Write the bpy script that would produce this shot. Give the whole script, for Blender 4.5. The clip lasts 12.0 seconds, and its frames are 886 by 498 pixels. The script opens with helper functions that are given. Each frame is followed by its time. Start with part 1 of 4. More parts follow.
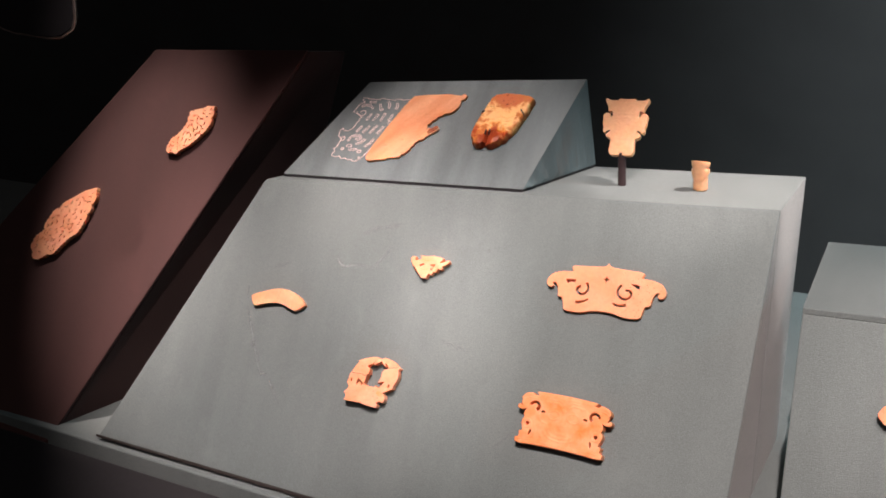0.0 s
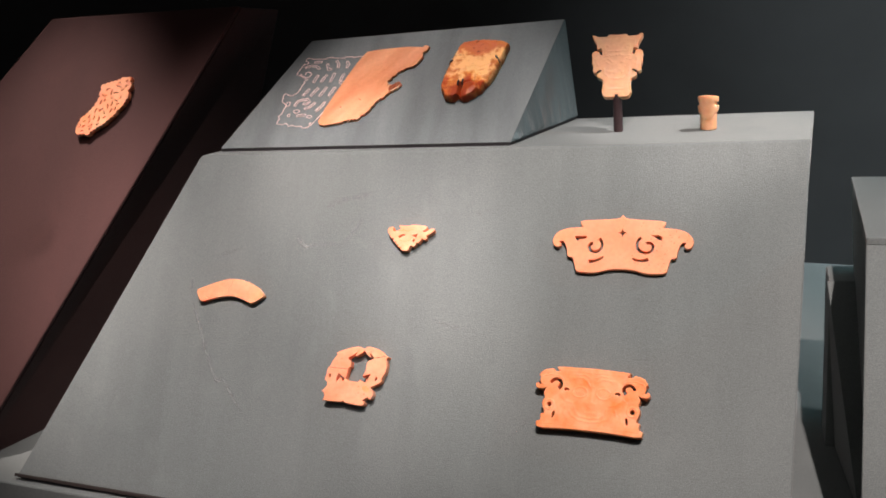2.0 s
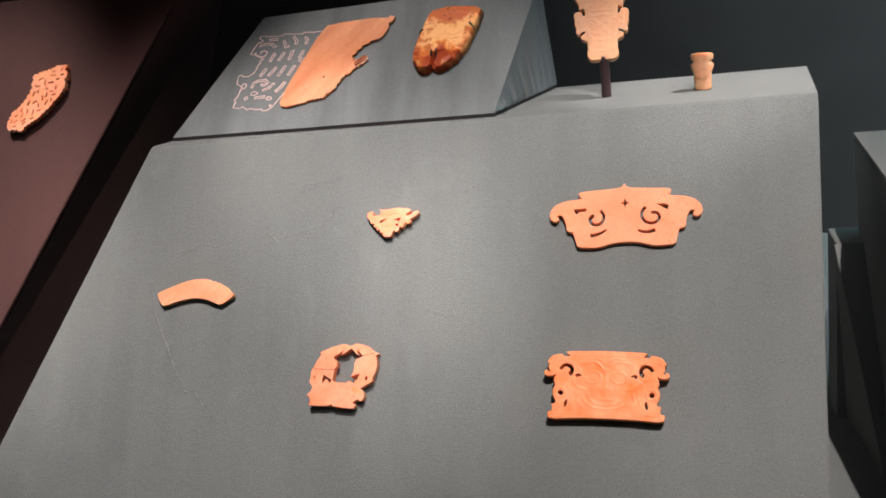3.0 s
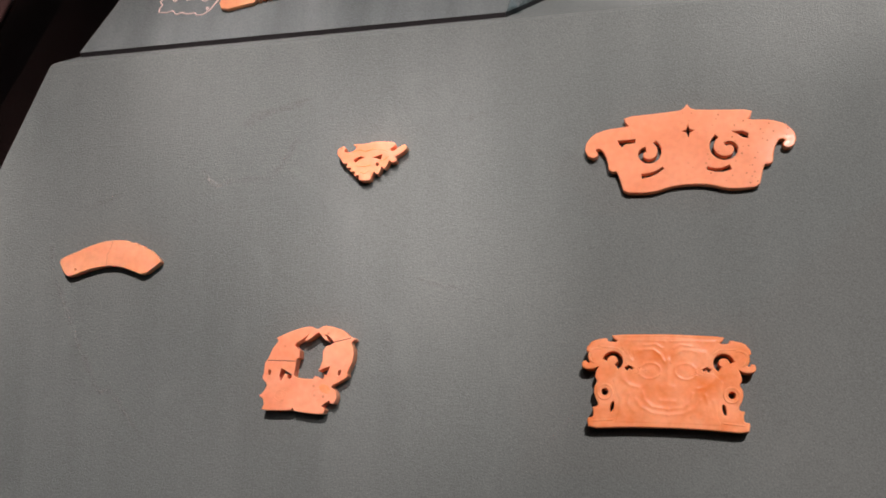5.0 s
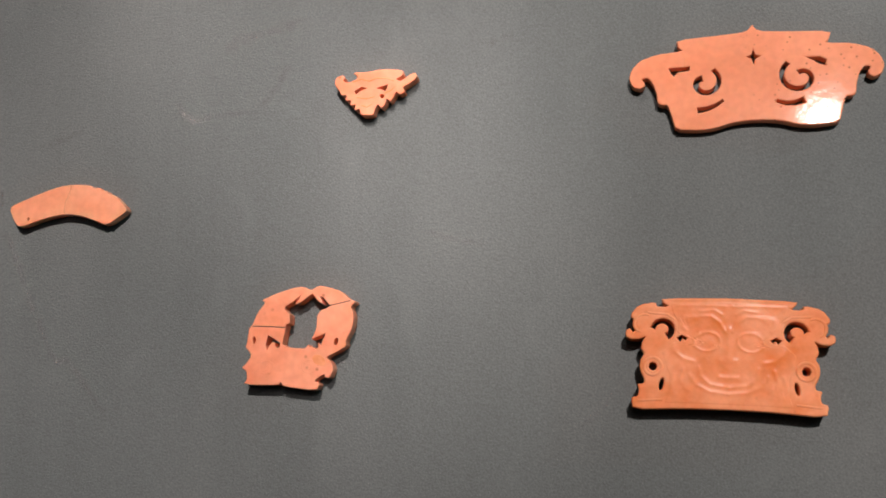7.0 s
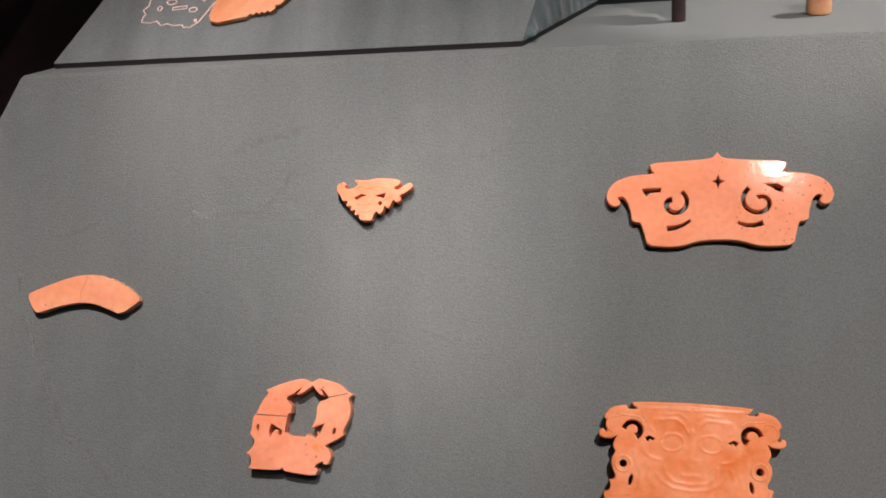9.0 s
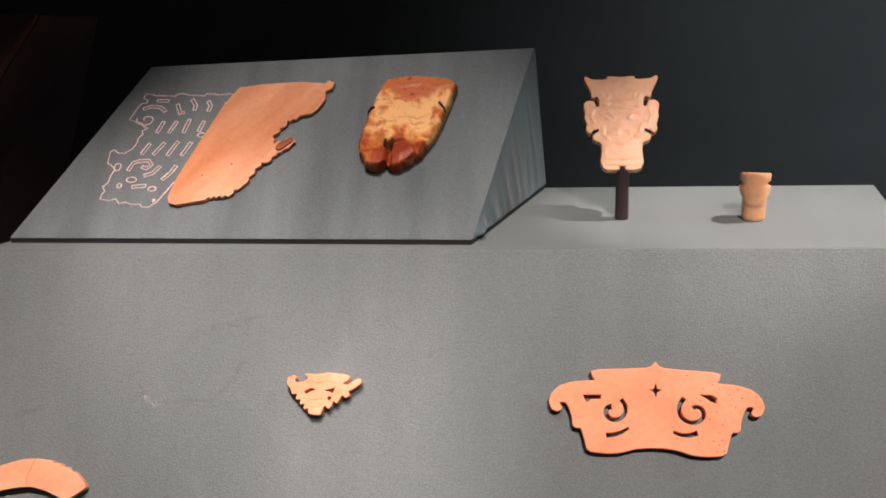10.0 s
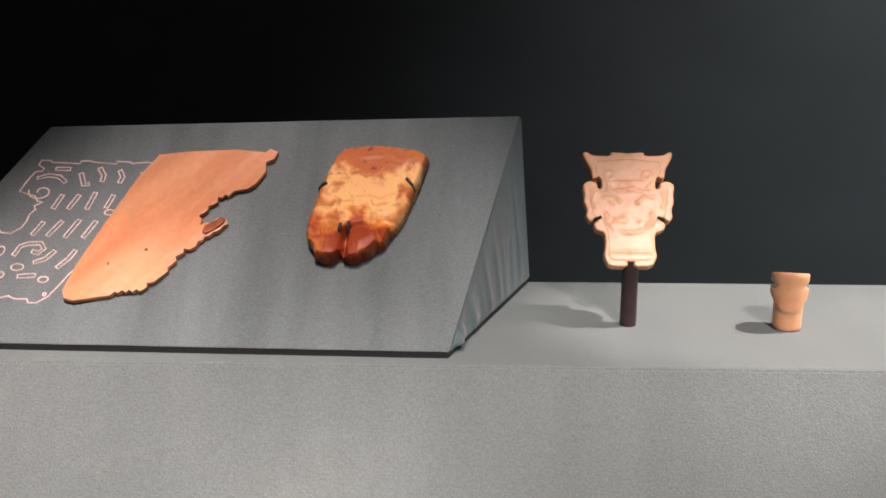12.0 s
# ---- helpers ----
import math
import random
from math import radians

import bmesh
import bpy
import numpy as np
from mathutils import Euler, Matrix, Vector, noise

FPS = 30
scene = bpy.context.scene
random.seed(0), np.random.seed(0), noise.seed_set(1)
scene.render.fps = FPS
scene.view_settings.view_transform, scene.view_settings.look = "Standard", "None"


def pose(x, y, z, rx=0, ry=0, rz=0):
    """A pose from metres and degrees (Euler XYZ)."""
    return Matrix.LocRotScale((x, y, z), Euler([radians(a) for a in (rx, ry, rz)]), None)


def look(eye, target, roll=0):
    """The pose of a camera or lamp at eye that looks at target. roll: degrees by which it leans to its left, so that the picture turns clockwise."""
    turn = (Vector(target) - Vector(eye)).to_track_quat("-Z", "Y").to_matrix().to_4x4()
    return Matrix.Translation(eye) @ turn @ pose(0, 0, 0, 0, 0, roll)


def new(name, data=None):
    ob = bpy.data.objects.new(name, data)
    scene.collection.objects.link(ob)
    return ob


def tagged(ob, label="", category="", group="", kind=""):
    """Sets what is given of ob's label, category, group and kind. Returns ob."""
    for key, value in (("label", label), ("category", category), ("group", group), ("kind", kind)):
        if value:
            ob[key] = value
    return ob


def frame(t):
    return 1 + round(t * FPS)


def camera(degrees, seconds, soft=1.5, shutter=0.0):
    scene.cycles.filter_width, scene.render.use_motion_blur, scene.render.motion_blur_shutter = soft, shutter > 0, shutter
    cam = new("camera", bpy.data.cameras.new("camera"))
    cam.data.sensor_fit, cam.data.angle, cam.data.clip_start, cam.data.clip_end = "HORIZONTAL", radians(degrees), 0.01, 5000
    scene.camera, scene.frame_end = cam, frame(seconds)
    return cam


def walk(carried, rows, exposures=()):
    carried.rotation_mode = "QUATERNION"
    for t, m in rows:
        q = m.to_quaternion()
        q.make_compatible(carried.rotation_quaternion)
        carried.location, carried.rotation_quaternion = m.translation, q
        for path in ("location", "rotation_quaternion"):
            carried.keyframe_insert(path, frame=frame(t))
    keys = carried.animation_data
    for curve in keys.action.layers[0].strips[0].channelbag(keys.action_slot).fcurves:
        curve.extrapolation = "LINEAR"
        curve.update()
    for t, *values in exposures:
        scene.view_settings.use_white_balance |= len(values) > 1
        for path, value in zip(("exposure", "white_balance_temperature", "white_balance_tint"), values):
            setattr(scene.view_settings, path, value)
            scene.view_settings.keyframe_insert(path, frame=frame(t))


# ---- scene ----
cam = camera(46.0, 12.0, 1.8)
PATH = [
    (0, (0.1080, -0.6674, 1.1922), (-0.2823, 0.2000, 0.8837), -3.01),
    (0.5, (0.1001, -0.6691, 1.1816), (-0.2821, 0.2050, 0.8821), -2.94),
    (1, (0.0798, -0.6636, 1.1654), (-0.2786, 0.2235, 0.8744), -3.00),
    (1.5, (0.0416, -0.6414, 1.1467), (-0.2759, 0.2617, 0.8575), -3.64),
    (2, (0.0037, -0.6156, 1.1291), (-0.2676, 0.3023, 0.8394), -4.84),
    (2.5, (-0.0215, -0.5973, 1.1160), (-0.2524, 0.3306, 0.8233), -6.12),
    (3, (-0.0445, -0.5786, 1.1084), (-0.2450, 0.3551, 0.8118), -6.87),
    (5, (-0.0802, -0.4406, 1.0680), (-0.2670, 0.4764, 0.7157), -7.38),
    (5.5, (-0.0832, -0.4157, 1.0536), (-0.2767, 0.4966, 0.6926), -7.40),
    (6, (-0.0901, -0.3964, 1.0460), (-0.2821, 0.5107, 0.6714), -7.30),
    (6.5, (-0.0947, -0.3847, 1.0398), (-0.2849, 0.5193, 0.6573), -7.20),
    (8.5, (-0.1045, -0.3961, 1.0572), (-0.2686, 0.5134, 0.6752), -5.89),
    (9, (-0.1023, -0.4033, 1.0849), (-0.2525, 0.5094, 0.7052), -4.96),
    (9.5, (-0.0992, -0.4019, 1.1158), (-0.2333, 0.5238, 0.7623), -3.64),
    (10, (-0.1001, -0.3956, 1.1385), (-0.2005, 0.5437, 0.8105), -2.17),
    (10.5, (-0.1020, -0.3750, 1.1440), (-0.1705, 0.5755, 0.8412), -1.14),
    (11, (-0.1086, -0.3488, 1.1383), (-0.1531, 0.6087, 0.8532), -0.58),
    (11.5, (-0.1167, -0.3251, 1.1296), (-0.1527, 0.6361, 0.8567), -0.29),
    (12, (-0.1222, -0.3110, 1.1259), (-0.1546, 0.6512, 0.8560), -0.05),
]
EXPOSURES = [(0.0, 0.4), (1.5, 0.3), (2.5, 0.2), (3.2, 0.1), (5.0, -0.28), (6.0, -0.43), (8.5, -0.44), (9.5, -0.18), (10.5, 0.08), (12.0, 0.2)]
walk(cam, [(t, look(eye, target, roll)) for t, eye, target, roll in PATH], EXPOSURES)

# ---------------------------------------------------------------- world and lights
world = bpy.data.worlds.new("world")
world.use_nodes = True
world.node_tree.nodes["Background"].inputs["Color"].default_value = (0.55, 0.75, 0.8, 1)
world.node_tree.nodes["Background"].inputs["Strength"].default_value = 0.004
scene.world = world


def spot(name, eye, target, watts, angle, blend, radius, colour):
    data = bpy.data.lights.new(name, "SPOT")
    data.energy, data.spot_size, data.spot_blend = watts, radians(angle), blend
    data.shadow_soft_size, data.color = radius, colour
    ob = new(name, data)
    ob.matrix_world = look(eye, target)
    return ob


WARM = (1.0, 0.82, 0.775)
spot("spot_front", (0.185, -0.915, 1.985), (-0.012, -0.072, 0.942), 108, 18.5, 0.9, 0.008, WARM)
spot("spot_slope", (-0.06, -0.66, 2.15), (-0.288, -0.066, 0.915), 128, 16.5, 0.95, 0.010, WARM)
spot("spot_wedge", (-0.20, -0.50, 2.165), (-0.186, 0.016, 1.01), 62, 13.0, 0.85, 0.010, WARM)
spot("spot_key", (0.57, 0.06, 2.05), (-0.006, 0.056, 1.0), 118, 8.8, 0.7, 0.008, WARM)
spot("spot_brown", (-0.50, -0.10, 2.10), (-0.446, -0.022, 0.995), 100, 11.5, 1.0, 0.012, (1.0, 0.82, 0.76))
spot("spot_wall", (0.68, -0.25, 2.40), (0.54, 0.42, 1.20), 200, 52, 1.0, 0.05, (0.88, 0.965, 1.0))
# Added cool fill with no known source; it tints the right-hand sides teal.
spot("cool_fill", (1.5, 0.02, 1.9), (0.02, 0.03, 0.95), 22, 14, 1.0, 0.05, (0.34, 0.88, 1.0))
spot("spot_right", (0.34, -0.66, 2.05), (0.27, -0.08, 0.93), 82, 19.5, 0.8, 0.014, WARM)

# Unseen area lamp behind the viewer, added as fill to lift the blacks.
gallery = bpy.data.lights.new("fill_light", "AREA")
gallery.shape, gallery.size, gallery.size_y, gallery.energy, gallery.color = "RECTANGLE", 1.2, 0.3, 4.0, (1.0, 0.88, 0.86)
new("fill_light", gallery).matrix_world = pose(0.0, -1.9, 2.58)


# ---------------------------------------------------------------- materials
def nodes_of(name, rough=0.6, spec=0.5):
    mat = bpy.data.materials.new(name)
    mat.use_nodes = True
    tree = mat.node_tree
    bsdf = tree.nodes["Principled BSDF"]
    bsdf.inputs["Roughness"].default_value = rough
    bsdf.inputs["Specular IOR Level"].default_value = spec
    return mat, tree, bsdf


def texture(tree, kind, scale, detail=4.0, stretch=(1, 1, 1), turn=(0, 0, 0)):
    co = tree.nodes.new("ShaderNodeTexCoord")
    mp = tree.nodes.new("ShaderNodeMapping")
    mp.vector_type = "TEXTURE"
    mp.inputs["Scale"].default_value = [1 / k for k in stretch]
    mp.inputs["Rotation"].default_value = turn
    tree.links.new(co.outputs["Object"], mp.inputs["Vector"])
    tx = tree.nodes.new(kind)
    tx.inputs["Scale"].default_value = scale
    if kind == "ShaderNodeTexNoise":
        tx.inputs["Detail"].default_value = detail
    tree.links.new(mp.outputs["Vector"], tx.inputs["Vector"])
    return tx


def ramp(tree, source, *stops):
    node = tree.nodes.new("ShaderNodeValToRGB")
    while len(node.color_ramp.elements) < len(stops):
        node.color_ramp.elements.new(0.5)
    for el, (at, colour) in zip(node.color_ramp.elements, stops):
        el.position = at
        el.color = (*colour, 1) if len(colour) == 3 else colour
    tree.links.new(source, node.inputs["Fac"])
    return node.outputs["Color"]


def mix(tree, a, b, fac, mode="MIX"):
    node = tree.nodes.new("ShaderNodeMix")
    node.data_type, node.blend_type = "RGBA", mode
    if isinstance(fac, float):
        node.inputs["Factor"].default_value = fac
    else:
        tree.links.new(fac, node.inputs["Factor"])
    for sock, val in ((node.inputs["A"], a), (node.inputs["B"], b)):
        sock = [s for s in node.inputs if s.name == sock.name and s.type == "RGBA"][0]
        if isinstance(val, tuple):
            sock.default_value = (*val, 1)
        else:
            tree.links.new(val, sock)
    return [s for s in node.outputs if s.type == "RGBA"][0]


def bump(tree, bsdf, height, strength, distance):
    node = tree.nodes.new("ShaderNodeBump")
    node.inputs["Strength"].default_value = strength
    node.inputs["Distance"].default_value = distance
    tree.links.new(height, node.inputs["Height"])
    old = bsdf.inputs["Normal"].links
    if old:
        tree.links.new(old[0].from_socket, node.inputs["Normal"])
    tree.links.new(node.outputs["Normal"], bsdf.inputs["Normal"])


def fabric(name, dark, light, weave=1500, folds=0.24, across=(1.0, 0.14, 0.14), haze=0.16):
    """Napped cloth: cloudy wear, a fine grain, soft folds and pale rubbed patches; sparkle and fold shading are painted
    into the colour.
    """
    mat, tree, bsdf = nodes_of(name, 0.8, 0.3)
    soft = texture(tree, "ShaderNodeTexNoise", 9, 5)
    fine = texture(tree, "ShaderNodeTexNoise", weave, 3)
    fleck = texture(tree, "ShaderNodeTexVoronoi", weave * 0.5)
    base = ramp(tree, soft.outputs["Fac"], (0.25, dark), (0.75, light))
    grain = ramp(tree, fine.outputs["Fac"], (0.30, (0.78, 0.78, 0.78)), (0.5, (1.0, 1.0, 1.0)), (0.72, (1.24, 1.24, 1.24)))
    fold = texture(tree, "ShaderNodeTexNoise", 48, 3, across)
    fold_shade = ramp(tree, fold.outputs["Fac"], (0.35, (0.74, 0.76, 0.76)), (0.65, (1.12, 1.12, 1.12)))
    colour = mix(tree, mix(tree, base, grain, 0.75, "MULTIPLY"), fold_shade, folds, "MULTIPLY")
    glint = ramp(tree, fleck.outputs["Distance"], (0.08, (0.25, 0.25, 0.25)), (0.2, (0, 0, 0)))
    colour = mix(tree, colour, tuple(min(1.0, 2.0 * c) for c in light), glint)
    rub = texture(tree, "ShaderNodeTexNoise", 34, 6, (1.0, 0.75, 0.75), (0.4, 0.3, 0.8))
    rub.inputs["Distortion"].default_value = 1.2
    worn = ramp(tree, rub.outputs["Fac"], (0.58, (0, 0, 0)), (0.74, (haze, haze, haze)))
    colour = mix(tree, colour, tuple(1.45 * c for c in light), worn)
    tree.links.new(colour, bsdf.inputs["Base Color"])
    bsdf.inputs["Sheen Weight"].default_value = 0.25
    bsdf.inputs["Sheen Roughness"].default_value = 0.4
    bump(tree, bsdf, fine.outputs["Fac"], 0.6, 0.0005)
    bump(tree, bsdf, fold.outputs["Fac"], 0.5 * folds, 0.002)
    return mat


def jade(name, pale, deep, vein, spots=0.0, rough=0.28, scatter=0.25, cloud=45, gloss=0.25, grain=(1, 1, 1), steep=0.0, relief=0.1, side=0.0, dot=260):
    mat, tree, bsdf = nodes_of(name, rough, gloss)
    big = texture(tree, "ShaderNodeTexNoise", cloud, 6, grain, (0, 0, -0.6))
    small = texture(tree, "ShaderNodeTexNoise", 420, 4)
    base = ramp(tree, big.outputs["Fac"], (0.3 + steep, deep), (0.62 - steep / 2, pale))
    speck = texture(tree, "ShaderNodeTexVoronoi", dot)
    dots = ramp(tree, speck.outputs["Distance"], (0.08, (1, 1, 1)), (0.2, (0, 0, 0)))
    patch = texture(tree, "ShaderNodeTexNoise", 60, 2)
    co = tree.nodes.new("ShaderNodeTexCoord")
    xyz = tree.nodes.new("ShaderNodeSeparateXYZ")
    tree.links.new(co.outputs["Object"], xyz.inputs["Vector"])
    drift = tree.nodes.new("ShaderNodeMath")
    drift.operation = "MULTIPLY_ADD"
    drift.inputs[1].default_value = side
    tree.links.new(xyz.outputs["X"], drift.inputs[0])
    tree.links.new(patch.outputs["Fac"], drift.inputs[2])
    where = ramp(tree, drift.outputs[0], (0.52, (0, 0, 0)), (0.62, (1, 1, 1)))
    both = mix(tree, dots, where, 1.0, "MULTIPLY")
    scaled = mix(tree, both, (spots, spots, spots), 1.0, "MULTIPLY")
    toned = mix(tree, base, ramp(tree, small.outputs["Fac"], (0.3, (0.88, 0.86, 0.84)), (0.7, (1.05, 1.04, 1.04))), 0.6, "MULTIPLY")
    tree.links.new(mix(tree, toned, vein, scaled), bsdf.inputs["Base Color"])
    bsdf.inputs["Subsurface Weight"].default_value = scatter
    bsdf.inputs["Subsurface Radius"].default_value = (1.0, 0.45, 0.25)
    bsdf.inputs["Subsurface Scale"].default_value = 0.002
    bump(tree, bsdf, small.outputs["Fac"], 0.05, 0.0003)
    bump(tree, bsdf, big.outputs["Fac"], relief, 0.001)
    return mat


def plain(name, colour, rough=0.5, metal=0.0, scale=300, swing=0.15):
    mat, tree, bsdf = nodes_of(name, rough)
    tx = texture(tree, "ShaderNodeTexNoise", scale, 4)
    lo, hi = tuple(c * (1 - swing) for c in colour), tuple(c * (1 + swing) for c in colour)
    tree.links.new(ramp(tree, tx.outputs["Fac"], (0.3, lo), (0.7, hi)), bsdf.inputs["Base Color"])
    bsdf.inputs["Metallic"].default_value = metal
    bump(tree, bsdf, tx.outputs["Fac"], 0.1, 0.0005)
    return mat


GREY = fabric("grey_fabric", (0.118, 0.141, 0.141), (0.144, 0.167, 0.165))
# Strong folds paint the wedge's light and dark bands into its colour.
DRAPED = fabric("draped_grey_fabric", (0.108, 0.132, 0.138), (0.140, 0.163, 0.166), folds=0.95)
# Darker, teal copy of the grey cloth: the end's cool shade put into its colour.
SHADED_PLEATS = fabric("pleated_shaded_fabric", (0.080, 0.118, 0.127), (0.115, 0.152, 0.162), folds=1.0, across=(0.1, 1.0, 0.12), haze=0.5)
BROWN = fabric("brown_fabric", (0.051, 0.0215, 0.0205), (0.064, 0.0275, 0.0255), haze=0.2)
SALMON = jade("salmon_jade", (0.88, 0.375, 0.235), (0.78, 0.285, 0.155), (0.22, 0.07, 0.02), 0.5, 0.2, gloss=0.06, cloud=90, relief=0.08)
SPECKLED = jade("speckled_salmon_jade", (0.89, 0.38, 0.225), (0.81, 0.31, 0.17), (0.36, 0.12, 0.05), 0.8, 0.085, gloss=0.02, side=6.0, dot=430, relief=0.02)
RUST = jade("rust_jade", (0.88, 0.36, 0.185), (0.76, 0.22, 0.065), (0.4, 0.1, 0.03), 0.2, 0.26, cloud=100, gloss=0.08, steep=0.0, relief=0.25)
BLUSH = jade("blush_jade", (0.88, 0.42, 0.255), (0.80, 0.34, 0.19), (0.45, 0.17, 0.07), 0.15, 0.30, 0.4, cloud=70, gloss=0.14, relief=0.06)
PALE = jade("pale_jade", (0.63, 0.365, 0.21), (0.57, 0.315, 0.18), (0.5, 0.2, 0.08), 0.1, 0.28, 0.6, cloud=120, gloss=0.16, relief=0.1)
BUFF = jade("buff_jade", (0.69, 0.345, 0.20), (0.50, 0.185, 0.08), (0.25, 0.08, 0.03), 0.25, 0.32, 0.4, cloud=70, grain=(1.0, 0.22, 1.0), steep=0.0, relief=0.7)
STAIN = jade("stained_jade", (0.34, 0.11, 0.05), (0.17, 0.05, 0.028), (0.1, 0.03, 0.02), 0.2, 0.25, cloud=120)
FIELD = plain("dark_wall_paint", (0.030, 0.031, 0.032), 0.75, scale=14)
BLACK = plain("black_lacquer", (0.012, 0.011, 0.013), 0.55)
ROOM = plain("dark_room_paint", (0.02, 0.02, 0.022), 0.8, scale=5)
POST = plain("dark_bronze_rod", (0.045, 0.028, 0.030), 0.45, 0.3)
CLAW = plain("black_wire", (0.02, 0.015, 0.014), 0.5)
INK = plain("pink_white_paint", (0.74, 0.56, 0.52), 0.7)
CHROME = plain("brushed_edge_metal", (0.45, 0.36, 0.33), 0.35, 0.8)


# ---------------------------------------------------------------- helpers
def link_mesh(name, mesh, mat, parent=None, label="", smooth=False):
    if mat:
        mesh.materials.clear()
        mesh.materials.append(mat)
    if smooth:
        mesh.shade_smooth()
    ob = new(name, mesh)
    if parent:
        ob.parent = parent
    if label:
        tagged(ob, label)
    return ob


def part(name, bm, mat, parent=None, label="", smooth=False):
    mesh = bpy.data.meshes.new(name)
    bmesh.ops.recalc_face_normals(bm, faces=bm.faces)
    bm.to_mesh(mesh)
    bm.free()
    return link_mesh(name, mesh, mat, parent, label, smooth)


def solid(corners, bevel=0.0, segments=2):
    """A block from eight corners: four below, four above, both rounds alike."""
    bm = bmesh.new()
    vs = [bm.verts.new(c) for c in corners]
    for f in ((3, 2, 1, 0), (4, 5, 6, 7), (0, 1, 5, 4), (1, 2, 6, 5), (2, 3, 7, 6), (3, 0, 4, 7)):
        bm.faces.new([vs[i] for i in f])
    if bevel:
        bmesh.ops.bevel(bm, geom=bm.edges[:], offset=bevel, segments=segments, profile=0.5, affect="EDGES")
    return bm


def box(x0, x1, y0, y1, z0, z1, bevel=0.0):
    return solid([(x0, y0, z0), (x1, y0, z0), (x1, y1, z0), (x0, y1, z0), (x0, y0, z1), (x1, y0, z1), (x1, y1, z1), (x0, y1, z1)], bevel)


def rounded(points, rounds=1):
    """Corner cutting: each corner is drawn in by a quarter."""
    for _ in range(rounds):
        out = []
        for a, b in zip(points, points[1:] + points[:1]):
            out += [(0.8 * a[0] + 0.2 * b[0], 0.8 * a[1] + 0.2 * b[1]), (0.2 * a[0] + 0.8 * b[0], 0.2 * a[1] + 0.8 * b[1])]
        points = out
    return points


def mirrored(half):
    """A closed outline from its half on the side of negative x, from the top to the bottom."""
    return half + [(-x, y) for x, y in reversed(half)]


def oval(x, y, rx, ry, turn=0.0, n=14):
    c, s = math.cos(radians(turn)), math.sin(radians(turn))
    return [(x + rx * math.cos(a) * c - ry * math.sin(a) * s, y + rx * math.cos(a) * s + ry * math.sin(a) * c) for a in (2 * math.pi * i / n for i in range(n))]


def band(line, widths):
    """A closed strip of the given half widths along a line, pointed or blunt at its ends."""
    left, right = [], []
    for i, (x, y) in enumerate(line):
        ax, ay = line[max(i - 1, 0)]
        bx, by = line[min(i + 1, len(line) - 1)]
        d = math.hypot(bx - ax, by - ay) or 1
        w = widths[0] + (widths[1] - widths[0]) * i / (len(line) - 1)
        left.append((x - (by - ay) / d * w, y + (bx - ax) / d * w))
        right.append((x + (by - ay) / d * w, y - (bx - ax) / d * w))
    return left + right[::-1]


def spiral(x, y, r0, r1, a0, a1, n=16, squash=1.0):
    out = []
    for i in range(n):
        k = i / (n - 1)
        a, r = radians(a0 + (a1 - a0) * k), r0 + (r1 - r0) * k
        out.append((x + r * math.cos(a), y + r * math.sin(a) * squash))
    return out


MM = 0.001


def plate_mesh(outline, holes, thick, edge):
    """A flat slab of the outline (millimetres), pierced by the holes, with softened edges. Its foot lies at z = 0."""
    cu = bpy.data.curves.new("slab", "CURVE")
    cu.dimensions, cu.fill_mode = "2D", "BOTH"
    cu.extrude, cu.bevel_depth, cu.bevel_resolution, cu.offset = (thick / 2 - edge) * MM, edge * MM, 2, -edge * MM
    for ring in (outline, *holes):
        sp = cu.splines.new("POLY")
        sp.points.add(len(ring) - 1)
        for p, (x, y) in zip(sp.points, ring):
            p.co = (x * MM, y * MM, 0, 1)
        sp.use_cyclic_u = True
    ob = bpy.data.objects.new("slab", cu)
    mesh = bpy.data.meshes.new_from_object(ob)
    bpy.data.objects.remove(ob)
    bpy.data.curves.remove(cu)
    mesh.transform(Matrix.Translation((0, 0, thick / 2 * MM)))
    bm = bmesh.new()
    bm.from_mesh(mesh)
    bmesh.ops.remove_doubles(bm, verts=bm.verts, dist=1e-7)
    left, groups = set(bm.verts), []
    while left:
        todo, seen = [left.pop()], []
        while todo:
            v = todo.pop()
            seen.append(v)
            for e in v.link_edges:
                w = e.other_vert(v)
                if w in left:
                    left.discard(w)
                    todo.append(w)
        groups.append(seen)
    groups.sort(key=len)
    for crumbs in groups[:-1]:
        bmesh.ops.delete(bm, geom=crumbs, context="VERTS")
    bm.to_mesh(mesh)
    bm.free()
    return mesh


def swell(x, y, strokes):
    """Height of soft carved ridges (or furrows) along lines: (points, half width, height)."""
    total = np.zeros_like(x)
    for line, width, height in strokes:
        near = np.full_like(x, 1e9)
        for (ax, ay), (bx, by) in zip(line, line[1:]):
            dx, dy = bx - ax, by - ay
            k = np.clip(((x - ax) * dx + (y - ay) * dy) / (dx * dx + dy * dy + 1e-9), 0, 1)
            near = np.minimum(near, (x - ax - k * dx) ** 2 + (y - ay - k * dy) ** 2)
        total += height * np.exp(-near / width ** 2)
    return total


